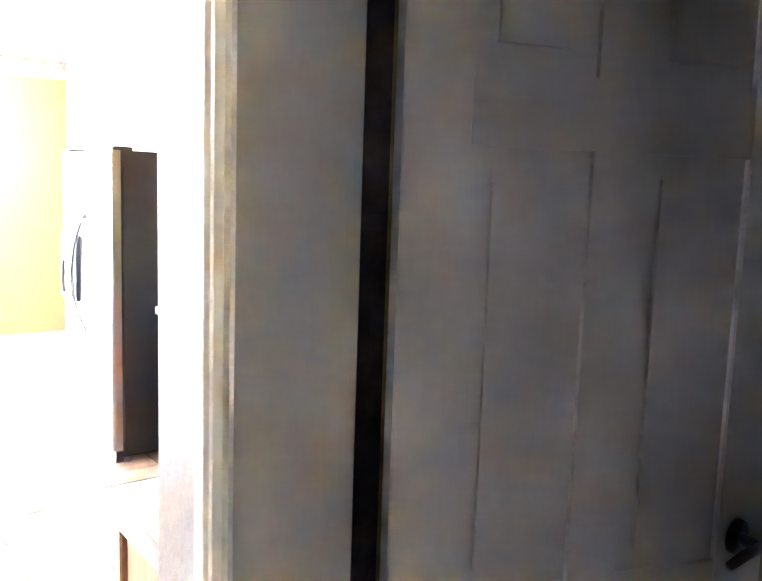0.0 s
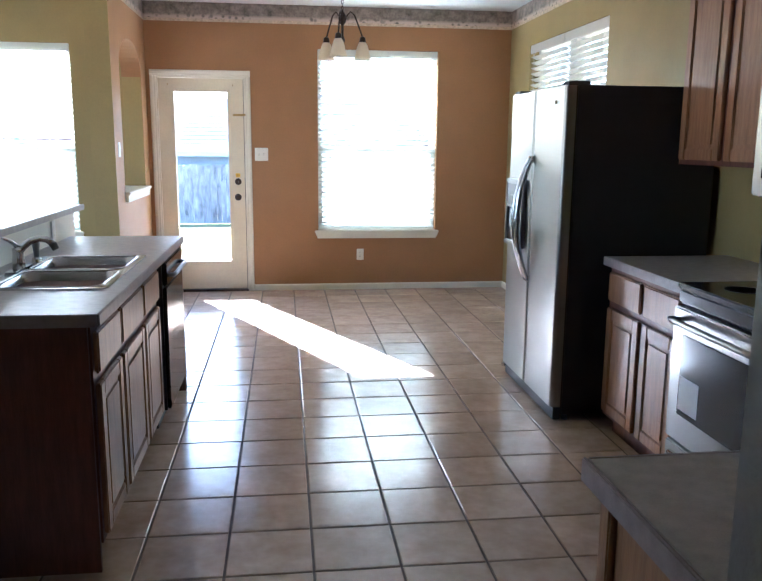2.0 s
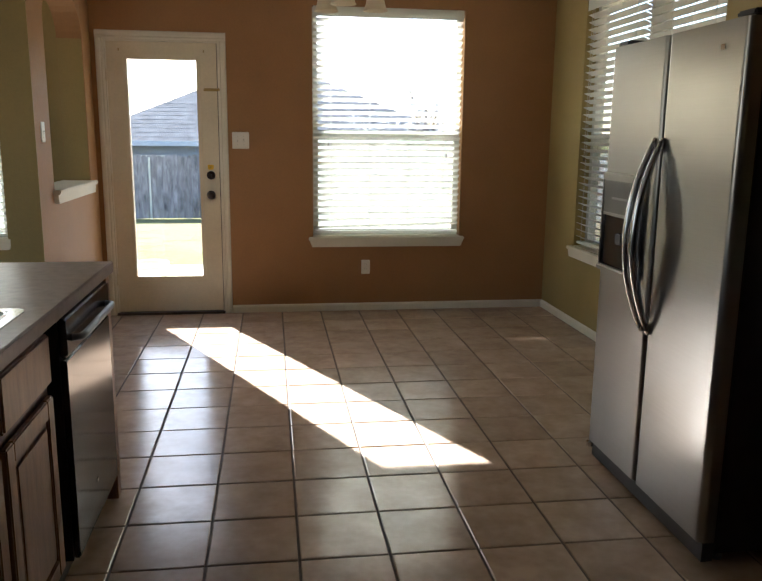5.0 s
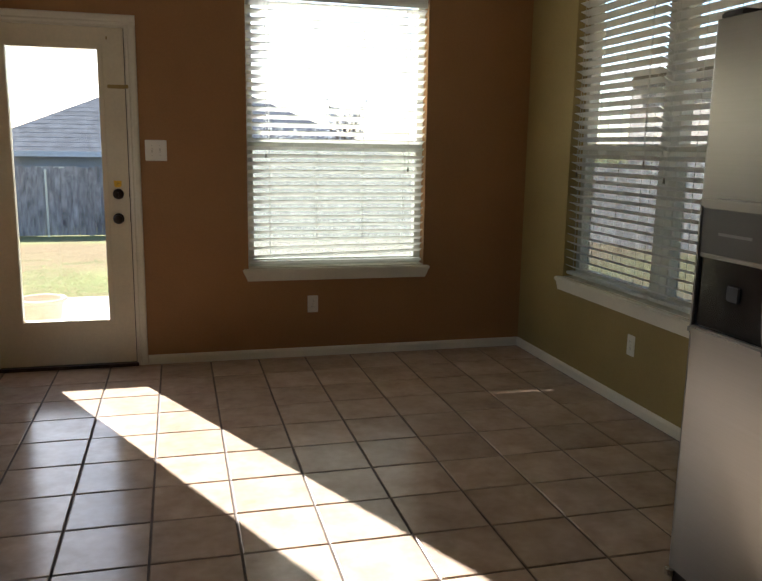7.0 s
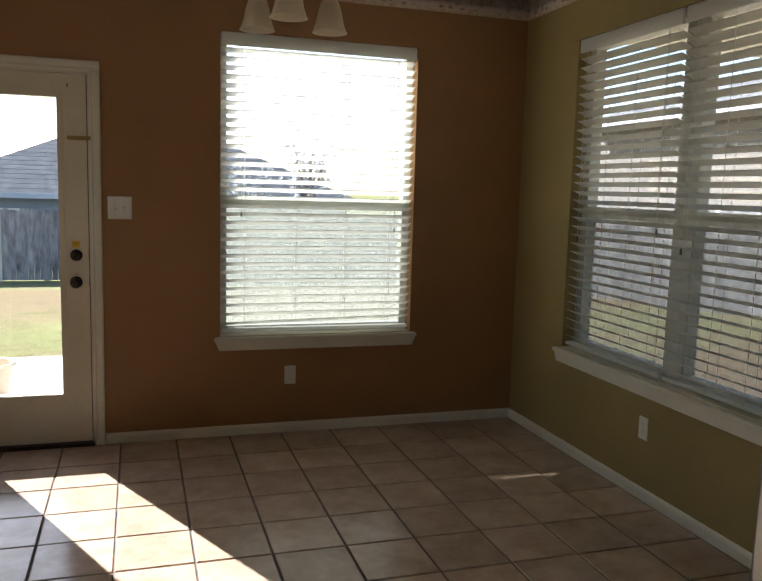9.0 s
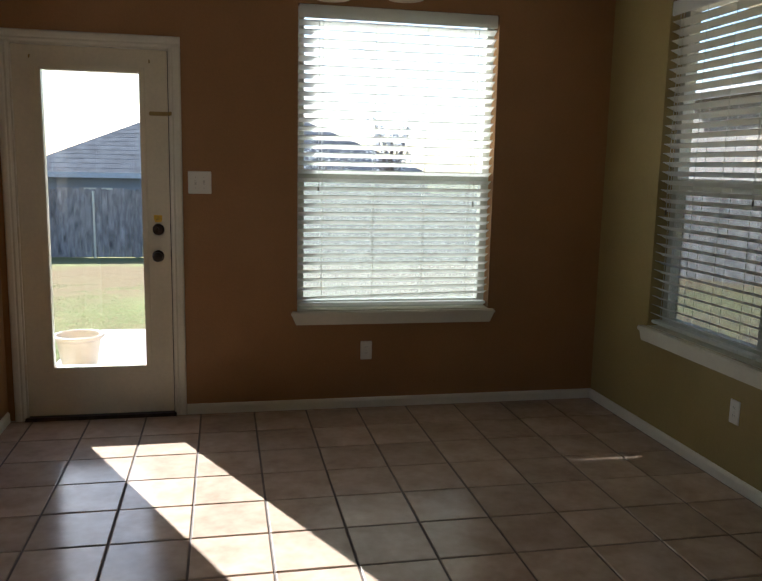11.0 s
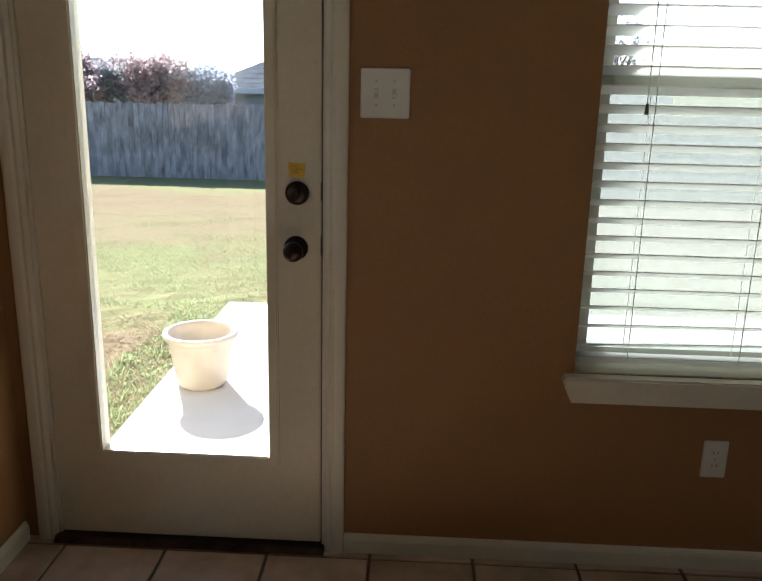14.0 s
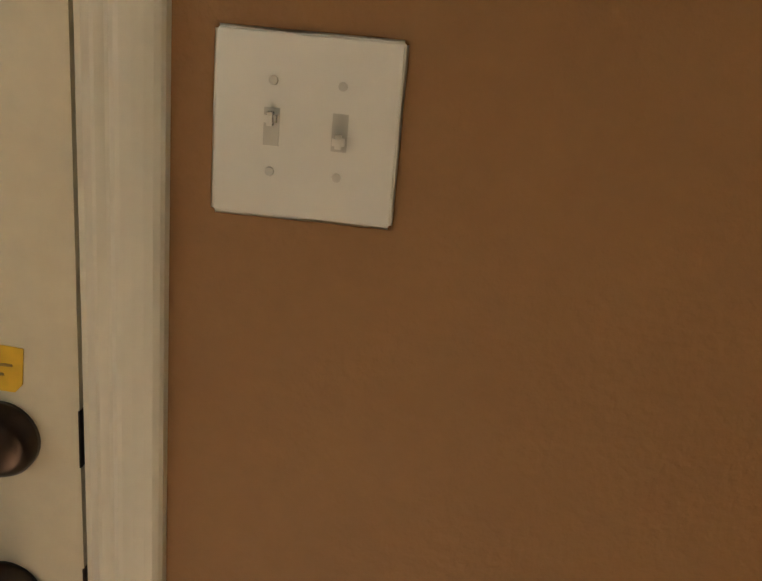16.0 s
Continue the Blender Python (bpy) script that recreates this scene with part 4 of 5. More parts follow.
spr = thing("sink_sprayer", (-1.10, 2.93, 0.914), "small chrome side sprayer beside the faucet", "sink sprayer")
part("holder", lathe([(0.022, 0.0), (0.020, 0.014), (0.014, 0.022), (0.0, 0.023)], (-1.10, 2.93, 0.914), "z", 16), "chrome", spr)
part("head", lathe([(0.011, 0.02), (0.013, 0.05), (0.017, 0.085), (0.013, 0.10), (0.0, 0.104)], (-1.10, 2.93, 0.914), "z", 16), "grey_plastic", spr, "", True)

# knee wall with the raised bar
part("wall_knee", box(-1.345, -1.22, 1.70, 4.06, 0, 1.055), "white", kind="structure", label="white low wall behind the sink")
bar = thing("bar_top", (-1.34, 2.9, 1.055), "grey laminate raised bar top on the low wall", "bar top")
part("board", box(-1.56, -1.178, 1.64, 4.11, 1.0555, 1.080, 0.004), "counter", bar)
part("nosing", box(-1.177, -1.170, 1.64, 4.11, 1.050, 1.083, 0.003), "counter", bar)
plate("wall_outlet", "y", 3.62, 0.975, -1.22, 1, "outlet", label="ivory outlet on the low wall behind the sink")

# dishwasher
dw = thing("dishwasher", (-0.88, 3.51, 0), "gloss black dishwasher under the sink worktop", "dishwasher")
part("body", box(-1.20, -0.600, 3.205, 3.815, 0.10, 0.862), "blackmatte", dw)
part("kick_plate", box(-1.20, -0.65, 3.21, 3.81, 0.0, 0.10), "blackmatte", dw)
part("door", box(-0.600, -0.580, 3.208, 3.812, 0.105, 0.735, 0.005), "black", dw)
cpn = part("control_panel", box(-0.600, -0.576, 3.208, 3.812, 0.742, 0.860, 0.006), "black", dw)
part("handle", tube([(-0.578, 3.27, 0.790), (-0.552, 3.285, 0.790), (-0.548, 3.32, 0.790), (-0.548, 3.70, 0.790), (-0.552, 3.735, 0.790), (-0.578, 3.75, 0.790)], 0.011, 12), "dark_plastic", cpn, "dark grey bar handle", True)
part("badge", box(-0.5805, -0.5785, 3.475, 3.495, 0.230, 0.245, 0.001), "chrome", dw)

# ---- fridge ----
FX, FY0, FY1, FH = 1.388, 3.092, 4.005, 1.752
fr = thing("refrigerator", (1.80, (FY0 + FY1) / 2, 0), "stainless side-by-side refrigerator with black side panels", "refrigerator")
part("body", box(FX + 0.06, 2.20, FY0 + 0.004, FY1 - 0.004, 0.04, FH - 0.01, 0.006), "fridge_side", fr, "black textured cabinet sides")
part("kick_grille", box(FX + 0.02, FX + 0.06, FY0 + 0.01, FY1 - 0.01, 0.012, 0.075), "blackmatte", fr)
for y in (FY0 + 0.05, FY1 - 0.05):
    part("foot", lathe([(0.018, 0.0), (0.018, 0.02), (0.010, 0.04)], (FX + 0.10, y, 0.0), "z", 12), "grey_plastic", fr)
    part("foot", lathe([(0.018, 0.0), (0.018, 0.02), (0.010, 0.04)], (2.12, y, 0.0), "z", 12), "grey_plastic", fr)
part("corner_cap", lathe([(0.016, 0.0), (0.016, 0.02), (0.0, 0.024)], (FX + 0.005, FY1 - 0.015, 0.055), "z", 12), "chrome", fr)
YS = 3.560


def fridge_door(y0, y1):
    """A door skin with softly rounded vertical edges."""
    pts = []
    n = 8
    r = 0.022
    for cyy, a0, a1 in ((y0 + r, 270, 180), (y1 - r, 180, 90)):
        for k in range(n + 1):
            a = radians(a0 + (a1 - a0) * k / n)
            pts.append((FX + r + r * math.cos(a), cyy + r * math.sin(a)))
    pts += [(FX + 0.055, y1), (FX + 0.055, y0)]
    bow = [(x - 0.006 * math.sin(math.pi * min(1, max(0, (y - y0) / (y1 - y0)))), y) for x, y in pts]
    return prism(bow, "z", 0.085, FH - 0.012)


d1 = part("freezer_door", fridge_door(YS + 0.003, FY1), "steel", fr, "brushed stainless door with dispenser")
d2 = part("fridge_door", fridge_door(FY0, YS - 0.003), "steel", fr, "brushed stainless door")
for y0, y1 in ((YS + 0.003, FY1), (FY0, YS - 0.003)):
    part("door_liner", box(FX + 0.050, FX + 0.0595, y0 + 0.006, y1 - 0.006, 0.09, FH - 0.015), "blackmatte", fr)
for y0, y1 in ((FY0 + 0.005, FY0 + 0.10), (FY1 - 0.10, FY1 - 0.005)):
    part("hinge_cover", box(FX + 0.015, FX + 0.13, y0, y1, FH - 0.0115, FH + 0.010, 0.006), "blackmatte", fr)
for s, par in ((1, d1), (-1, d2)):
    yy = YS + s * 0.025
    pts, rad = [], []
    for k in range(25):
        u = k / 24
        z = 0.695 + (1.375 - 0.695) * u
        bow = math.sin(math.pi * u)
        pts.append((FX - 0.010 - 0.078 * bow ** 0.85, yy + s * 0.004 * bow, z))
        rad.append(0.010 + 0.0065 * bow)
    hd = part("handle", tube(pts, rad, 12), "sink", par, "long bowed satin steel handle", True)
    part("handle_foot", box(FX - 0.016, FX + 0.004, yy - 0.013, yy + 0.013, 0.680, 0.720, 0.005), "chrome", hd)
    part("handle_foot", box(FX - 0.016, FX + 0.004, yy - 0.013, yy + 0.013, 1.350, 1.390, 0.005), "chrome", hd)
# dispenser
D0, D1 = 3.650, 3.962
fx = FX - 0.014
ds = part("dispenser_frame", box(fx - 0.014, fx + 0.02, D0, D0 + 0.016, 0.875, 1.235, 0.004), "steel", d1, "ice and water dispenser")
part("frame_side", box(fx - 0.014, fx + 0.02, D1 - 0.016, D1, 0.875, 1.235, 0.004), "steel", d1)
part("frame_top", box(fx - 0.014, fx + 0.02, D0, D1, 1.222, 1.250, 0.004), "steel", d1)
part("frame_foot", box(fx - 0.022, fx + 0.02, D0, D1, 0.855, 0.880, 0.006), "steel", d1)
part("display", box(fx - 0.011, fx + 0.02, D0 + 0.016, D1 - 0.016, 1.095, 1.222, 0.002), "dark_plastic", d1)
part("well", box(fx - 0.004, fx + 0.02, D0 + 0.016, D1 - 0.016, 0.880, 1.085), "black", d1)
part("divider", box(fx - 0.013, fx + 0.02, D0 + 0.016, D1 - 0.016, 1.083, 1.095, 0.002), "steel", d1)
part("display_text_bar", box(fx - 0.0125, fx - 0.0115, D0 + 0.09, D1 - 0.09, 1.150, 1.158), "grey_plastic", d1)
part("paddle", box(fx - 0.012, fx - 0.004, D0 + 0.12, D1 - 0.14, 0.975, 1.02, 0.004), "blackmatte", d1)
part("badge", box(FX - 0.0065, FX - 0.004, 3.20, 3.225, 1.655, 1.672, 0.001), "chrome", d2)

# ---- right run ----
RX = 1.615
base_cabinet("y", 2.565, 2.945, 2.20, RX, -1, "brown wooden base cabinet beside the refrigerator")
base_cabinet("y", 2.215, 2.565, 2.20, RX, -1, "brown wooden base cabinet beside the stove")
worktop("worktop", 1.590, 2.238, 2.195, 2.965, label="grey laminate worktop beside the stove")
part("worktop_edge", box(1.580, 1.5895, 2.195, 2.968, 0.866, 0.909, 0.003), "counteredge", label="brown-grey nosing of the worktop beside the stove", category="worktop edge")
base_cabinet("y", 0.62, 1.42, 2.20, RX, -1, "brown wooden base cabinet between stove and corner", doors=2)
worktop("worktop", 1.590, 2.238, 0.575, 1.425, label="grey laminate worktop between stove and corner")

# stove
sv = thing("stove", (1.88, 1.81, 0), "stainless stove with black glass cooktop", "stove")
S0, S1 = 1.432, 2.188
part("body", box(1.60, 2.22, S0, S1, 0.06, 0.895), "blackmatte", sv)
part("cooktop", box(1.560, 2.20, S0 - 0.002, S1 + 0.002, 0.8955, 0.918, 0.006), "black", sv, "black ceramic glass cooktop")
part("front_band", box(1.566, 1.600, S0, S1, 0.835, 0.8945, 0.010), "black", sv)
od = part("oven_door", box(1.552, 1.599, S0 + 0.003, S1 - 0.003, 0.285, 0.825, 0.006), "steel", sv, "stainless oven door with dark window")
part("oven_window", box(1.549, 1.553, S0 + 0.09, S1 - 0.085, 0.40, 0.725, 0.002), "black", od)
part("paper_tag", box(1.5465, 1.5485, S1 - 0.235, S1 - 0.095, 0.425, 0.560), "paper", od, "white paper sheet stuck to the oven window")
part("handle", tube([(1.552, S0 + 0.05, 0.775), (1.512, S0 + 0.05, 0.78), (1.508, S0 + 0.09, 0.78), (1.508, S1 - 0.09, 0.78), (1.512, S1 - 0.05, 0.78), (1.552, S1 - 0.05, 0.775)], 0.012, 12), "steel", od, "", True)
dr = part("warming_drawer", box(1.556, 1.599, S0 + 0.003, S1 - 0.003, 0.085, 0.270, 0.006), "steel", sv)
part("handle", box(1.530, 1.556, S0 + 0.06, S1 - 0.06, 0.225, 0.242, 0.006), "chrome", dr)
part("kick", box(1.62, 1.64, S0 + 0.01, S1 - 0.01, 0.0, 0.06), "blackmatte", sv)
for (cx, cyy, r) in ((1.73, 1.62, 0.10), (1.73, 2.00, 0.075), (2.02, 1.62, 0.075), (2.02, 2.00, 0.10)):
    part("burner_ring", lathe([(r, 0.0), (r, 0.0006), (r - 0.004, 0.0006), (r - 0.004, 0.0)], (cx, cyy, 0.9182), "z", 32), "grey_plastic", sv)
part("back_console", box(2.14, 2.22, S0, S1, 0.919, 1.06, 0.010), "black", sv)

# upper cabinets and microwave
uc = thing("wall_cabinet", (2.09, 2.60, 1.36), "brown wooden wall cabinet above the stove-side worktop", "kitchen cabinet", "wall cabinets")
part("body", box(1.952, 2.238, 2.205, 2.992, 1.362, 2.43), "shaded_wood", uc)
part("side_skin", box(1.952, 2.238, 2.9925, 2.998, 1.362, 2.43), "wood", uc)
raised_door(uc, "y", 2.62, 2.975, 1.385, 2.41, 1.9515, -1)
raised_door(uc, "y", 2.225, 2.58, 1.385, 2.41, 1.9515, -1)
uc2 = thing("wall_cabinet", (2.09, 1.82, 1.70), "short brown wooden wall cabinet over the microwave", "kitchen cabinet", "wall cabinets")
part("body", box(1.952, 2.238, 1.435, 2.195, 1.70, 2.43), "shaded_wood", uc2)
raised_door(uc2, "y", 1.455, 1.80, 1.72, 2.41, 1.9515, -1)
raised_door(uc2, "y", 1.83, 2.175, 1.72, 2.41, 1.9515, -1)
mw = thing("microwave", (2.05, 1.82, 1.25), "stainless microwave mounted over the stove", "microwave")
part("body", box(1.86, 2.238, 1.438, 2.190, 1.255, 1.69, 0.006), "blackmatte", mw)
part("door", box(1.832, 1.859, 1.62, 2.190, 1.262, 1.685, 0.006), "steel", mw)
part("control_panel", box(1.834, 1.859, 1.440, 1.615, 1.262, 1.685, 0.006), "black", mw)
part("door_window", box(1.829, 1.833, 1.70, 2.13, 1.33, 1.62, 0.002), "black", mw)
part("handle", tube([(1.832, 1.655, 1.31), (1.800, 1.655, 1.33), (1.800, 1.655, 1.62), (1.832, 1.655, 1.64)], 0.009, 10), "chrome", mw, "", True)
plate("wall_outlet", "y", 2.60, 1.16, EAST, -1, "outlet", mat="bronze", label="dark brown outlet above the stove-side worktop")

# ---- near worktop by the hall ----
ds_ = thing("desk_unit", (1.1, 0.36, 0), "brown wooden cabinet run below the near worktop", "kitchen cabinet")
part("body", box(0.575, 2.235, -0.026, 0.520, 0.0, 0.872), "shaded_wood", ds_)
part("corner_post", box(0.5505, 0.5745, 0.497, 0.535, 0.0, 0.872, 0.003), "wood", ds_)
part("side_skin", box(0.566, 0.5748, -0.026, 0.496, 0.0, 0.872), "wood", ds_)
worktop("worktop", 0.532, 2.236, -0.026, 0.552, label="speckled grey laminate worktop against the hall wall")
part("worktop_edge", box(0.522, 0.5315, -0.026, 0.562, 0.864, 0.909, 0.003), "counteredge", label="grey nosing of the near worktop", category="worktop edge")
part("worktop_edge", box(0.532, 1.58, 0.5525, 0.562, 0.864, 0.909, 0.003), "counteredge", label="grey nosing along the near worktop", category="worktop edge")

# ---- hall doorway with its door swung open into the side room ----
hd_ = thing("door_2", (HALL + 0.19, -0.28, 0), "white six-panel door standing open into a dark side room", "door", kind="structure")
casing(hd_, -0.946 + 0.004, -0.25 - 0.002, 2.05, HALL, -1, "y", k=1.2)
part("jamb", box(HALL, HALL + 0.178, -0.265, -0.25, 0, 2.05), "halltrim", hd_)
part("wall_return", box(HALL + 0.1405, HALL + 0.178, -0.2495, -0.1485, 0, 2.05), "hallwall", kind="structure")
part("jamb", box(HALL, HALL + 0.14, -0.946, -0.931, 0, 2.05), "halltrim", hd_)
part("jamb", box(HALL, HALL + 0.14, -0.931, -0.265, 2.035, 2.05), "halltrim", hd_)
# Dark strip added for the shade in the gap between jamb and leaf.
part("continuous_hinge", box(HALL + 0.1785, HALL + 0.221, -0.266, -0.256, 0.01, 2.03), "bronze", hd_, "dark strip standing in for the shade of the hinge gap")


def panel_door(w, h):
    """A six-panel door leaf in its own plane: x from 0 to w, y through its thickness, z up."""
    bits = []
    t = 0.034
    st, mid = 0.098, 0.085
    pw = (w - 2 * st - mid) / 2
    rows = [(0.24, 0.80), (0.98, 1.62), (1.72, 1.92)]
    bits.append(box(0, st, 0, t, 0, h, 0.002))
    bits.append(box(w - st, w, 0, t, 0, h, 0.002))
    bits.append(box(st + pw, st + pw + mid, 0.0005, t - 0.0005, 0, h))
    zs = [0] + [v for r in rows for v in r] + [h]
    for k in range(0, len(zs), 2):
        for a in (st, st + pw + mid):
            bits.append(box(a, a + pw, 0.0005, t - 0.0005, zs[k], zs[k + 1]))
    for z0, z1 in rows:
        for a in (st, st + pw + mid):
            bits.append(box(a, a + pw, 0.010, t - 0.010, z0, z1))
            bits.append(box(a + 0.03, a + pw - 0.03, 0.004, t - 0.004, z0 + 0.03, z1 - 0.03, 0.006))
    return bits


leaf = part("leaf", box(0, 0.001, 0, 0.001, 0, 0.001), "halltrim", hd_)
bm = bmesh.new()
for q in panel_door(0.66, 2.02):
    tmp = bpy.data.meshes.new("tmp")
    q.to_mesh(tmp)
    q.free()
    bm.from_mesh(tmp)
    bpy.data.meshes.remove(tmp)
bmesh.ops.transform(bm, matrix=Matrix.Translation((HALL + 0.222, -0.290, 0.01)) @ Matrix.Rotation(radians(-18.7), 4, "Z"), verts=bm.verts)
bmesh.ops.translate(bm, verts=bm.verts, vec=-ORIGIN[hd_])
bm.to_mesh(leaf.data)
bm.free()
hx, hy = HALL + 0.222 + 0.595 * math.cos(radians(18.7)), -0.290 - 0.595 * math.sin(radians(18.7))
hb = part("handle_rose", lathe([(0.030, 0.0), (0.028, -0.008), (0.0, -0.010)], (hx, hy - 0.004, 1.03), "y", 20), "bronze", hd_, "dark lever handle", True)
part("lever", tube([(hx, hy - 0.008, 1.03), (hx - 0.01, hy - 0.05, 1.03), (hx - 0.06, hy - 0.055, 1.035), (hx - 0.10, hy - 0.05, 1.025)], [0.010, 0.010, 0.009, 0.007], 10), "bronze", hb, "", True)

# ---- chandelier ----
CX, CY = 0.477, 5.60
ch = thing("chandelier", (CX, CY, CEIL), "small bronze three-arm chandelier with frosted shades, unlit", "chandelier")
part("canopy", lathe([(0.060, 0.0), (0.058, -0.012), (0.030, -0.028), (0.0, -0.032)], (CX, CY, CEIL), "z", 24), "bronze", ch, "", True)
z = CEIL - 0.03
k = 0
while z > 2.475:
    w, h = 0.009, 0.034
    ang = 0 if k % 2 == 0 else math.pi / 2
    pts = [(CX + w * math.cos(ang) * math.sin(2 * math.pi * i / 12), CY + w * math.sin(ang) * math.sin(2 * math.pi * i / 12), z - h / 2 + h / 2 * math.cos(2 * math.pi * i / 12)) for i in range(13)]
    part("chain_link", tube(pts, 0.0022, 6), "bronze", ch)
    z -= 0.025
    k += 1
part("stem", lathe([(0.006, 2.47), (0.010, 2.45), (0.028, 2.425), (0.034, 2.400), (0.026, 2.372), (0.010, 2.350), (0.0085, 2.27), (0.016, 2.255), (0.022, 2.235), (0.012, 2.215), (0.0, 2.205)],
                   (CX, CY, 0), "z", 24), "bronze", ch, "", True)
for i in range(3):
    a = radians(-105 + 120 * i)
    dx, dy = math.cos(a), math.sin(a)
    path = [(0.010, 2.36), (0.035, 2.42), (0.065, 2.455), (0.10, 2.43), (0.13, 2.36), (0.155, 2.30), (0.168, 2.265)]
    arm = part("arm", tube([(CX + dx * r, CY + dy * r, h) for r, h in path], 0.006, 8), "bronze", ch, "", True)
    at = (CX + dx * 0.168, CY + dy * 0.168, 0)
    part("socket_cup", lathe([(0.008, 2.275), (0.022, 2.265), (0.026, 2.235), (0.024, 2.222), (0.0, 2.222)], at, "z", 18), "bronze", arm, "", True)
    part("shade", lathe([(0.026, 2.230), (0.036, 2.215), (0.048, 2.180), (0.055, 2.140), (0.067, 2.105), (0.072, 2.098), (0.069, 2.098), (0.064, 2.106), (0.052, 2.141), (0.045, 2.180), (0.033, 2.213), (0.022, 2.226)], at, "z", 28),
         "shade", arm, "frosted bell glass shade", True)

# ---- outdoors ----
def ground_z(y):
    if y <= 9.2:
        return -0.14
    return -0.14 - 0.94 * min(1, (y - 9.2) / 14.8)


def lumps(x, y):
    """Uneven bare soil and turf beside the slab, dying out towards its edge and the far yard."""
    inside = min(1, max(0, (-1.42 - x) / 0.25)) if y < 10.1 else min(1, (y - 10.1) / 0.3)
    fade = inside * min(1, max(0, (x + 6.0) / 0.8)) * min(1, max(0, (y - 7.25) / 0.2)) * min(1, max(0, (12.5 - y) / 3.0)) * min(1, max(0, (2.5 - x) / 0.8))
    v = 0.5 * noise.noise(Vector((x * 2.2, y * 3.0, 1.0))) + noise.noise(Vector((x * 5.0, y * 5.0, 5.0)))
    return 0.032 * v * fade


bm = bmesh.new()
ys = [-400, -60, 7.2] + [7.25 + 0.08 * i for i in range(97)] + [15.2, 18, 21, 24, 27, 40, 80, 400]
xs = [-400, -60, -20, -10] + [-6.0 + 0.1 * i for i in range(86)] + [5, 10, 20, 60, 400]
grid = [[bm.verts.new((x, y, ground_z(y) + lumps(x, y))) for x in xs] for y in ys]
for j in range(len(ys) - 1):
    for i in range(len(xs) - 1):
        bm.faces.new((grid[j][i], grid[j][i + 1], grid[j + 1][i + 1], grid[j + 1][i]))
part("ground", bm, "lawn", kind="structure", label="patchy green and straw-coloured lawn")
part("pavement", box(-1.37, 2.6, 7.165, 10.02, -0.30, -0.118, 0.008), "concrete", kind="structure", label="pale concrete patio slab behind the door")

# planter
PX, PY, PK = -1.15, 8.55, 0.92
pt = thing("plant_pot", (PX, PY, -0.118), "empty sandy yellow planter with a rolled rim on the patio edge", "plant pot")
part("pot", lathe([(r * PK, h * PK) for r, h in ((0.122, 0.0), (0.135, 0.02), (0.170, 0.245), (0.172, 0.262), (0.186, 0.266), (0.199, 0.275), (0.202, 0.288), (0.196, 0.299), (0.184, 0.302), (0.172, 0.296), (0.166, 0.27), (0.150, 0.215))],
                  (PX, PY, -0.117), "z", 48), "pot", pt, "", True)
part("soil", lathe([(r * PK, h * PK) for r, h in ((0.0, 0.205), (0.08, 0.212), (0.152, 0.206))], (PX, PY, -0.117), "z", 32), "soil", pt)

# grass tufts by the slab
rnd = random.Random(4)
verts, faces = [], []


def blade(x, y, z, h, lean, w):
    a = rnd.uniform(0, 2 * math.pi)
    c, s = math.cos(a), math.sin(a)
    n0 = len(verts)
    lx, ly = math.cos(a + 1.2) * lean, math.sin(a + 1.2) * lean
    verts.extend([(x - c * w, y - s * w, z), (x + c * w, y + s * w, z), (x + lx * 0.5 + c * w * 0.6, y + ly * 0.5 + s * w * 0.6, z + h * 0.7), (x + lx, y + ly, z + h)])
    faces.append((n0, n0 + 1, n0 + 2))
    faces.append((n0, n0 + 2, n0 + 3))


for i in range(150000):
    y = 7.3 + 8.5 * rnd.random() ** 1.4
    x = rnd.uniform(-4.6, -1.37) if y < 10.03 else rnd.uniform(-6.0, 2.0)
    d = noise.noise(Vector((x * 1.3, y * 1.3, 3.0)))
    strip = (-1.66 + 0.22 * d < x and y < 10.03) or (10.02 <= y < 10.35 + 0.3 * d)
    band = 0.9 * math.exp(-((y - 12.0) / 1.3) ** 2)
    if not strip and rnd.random() > (0.16 + 1.5 * d + band if y > 10.3 else 0.03 + 0.9 * d):
        continue
    h = rnd.uniform(0.010, 0.026)
    if strip and 7.9 < y:
        h += 0.05 * rnd.random() ** 3 * max(0.2, 0.5 + 1.5 * noise.noise(Vector((x * 5, y * 5, 8.0))))
    blade(x, y, ground_z(y) + lumps(x, y) - 0.004, h, rnd.uniform(0.01, 0.035), 0.003)
me = bpy.data.meshes.new("lawn_blades")
me.from_pydata(verts, [], faces)
me.materials.append(M["grassblade"])
tagged(new("lawn_blades", me), "short uneven grass blades in the yard", "grass", kind="stuff")

verts, faces = [], []
for i in range(80000):
    y = 7.3 + 12.0 * rnd.random() ** 1.5
    x = rnd.uniform(-4.8, -1.45) if y < 10.1 else rnd.uniform(-7.0, 2.0)
    d = noise.noise(Vector((x * 1.1, y * 1.1, 9.0)))
    if rnd.random() > 0.4 + 1.6 * d:
        continue
    blade(x, y, ground_z(y) + lumps(x, y) - 0.003, rnd.uniform(0.006, 0.022), rnd.uniform(0.01, 0.04), 0.004)
me = bpy.data.meshes.new("dead_grass")
me.from_pydata(verts, [], faces)
me.materials.append(M["strawblade"])
tagged(new("dead_grass", me), "dry straw-coloured grass scattered over the bare yard", "dry grass", kind="stuff")

# fence
FY = 24.0
fz = ground_z(FY)
fe = thing("fence", (-5, FY, fz), "weathered grey wooden privacy fence across the back of the yard", "fence")
variants = []
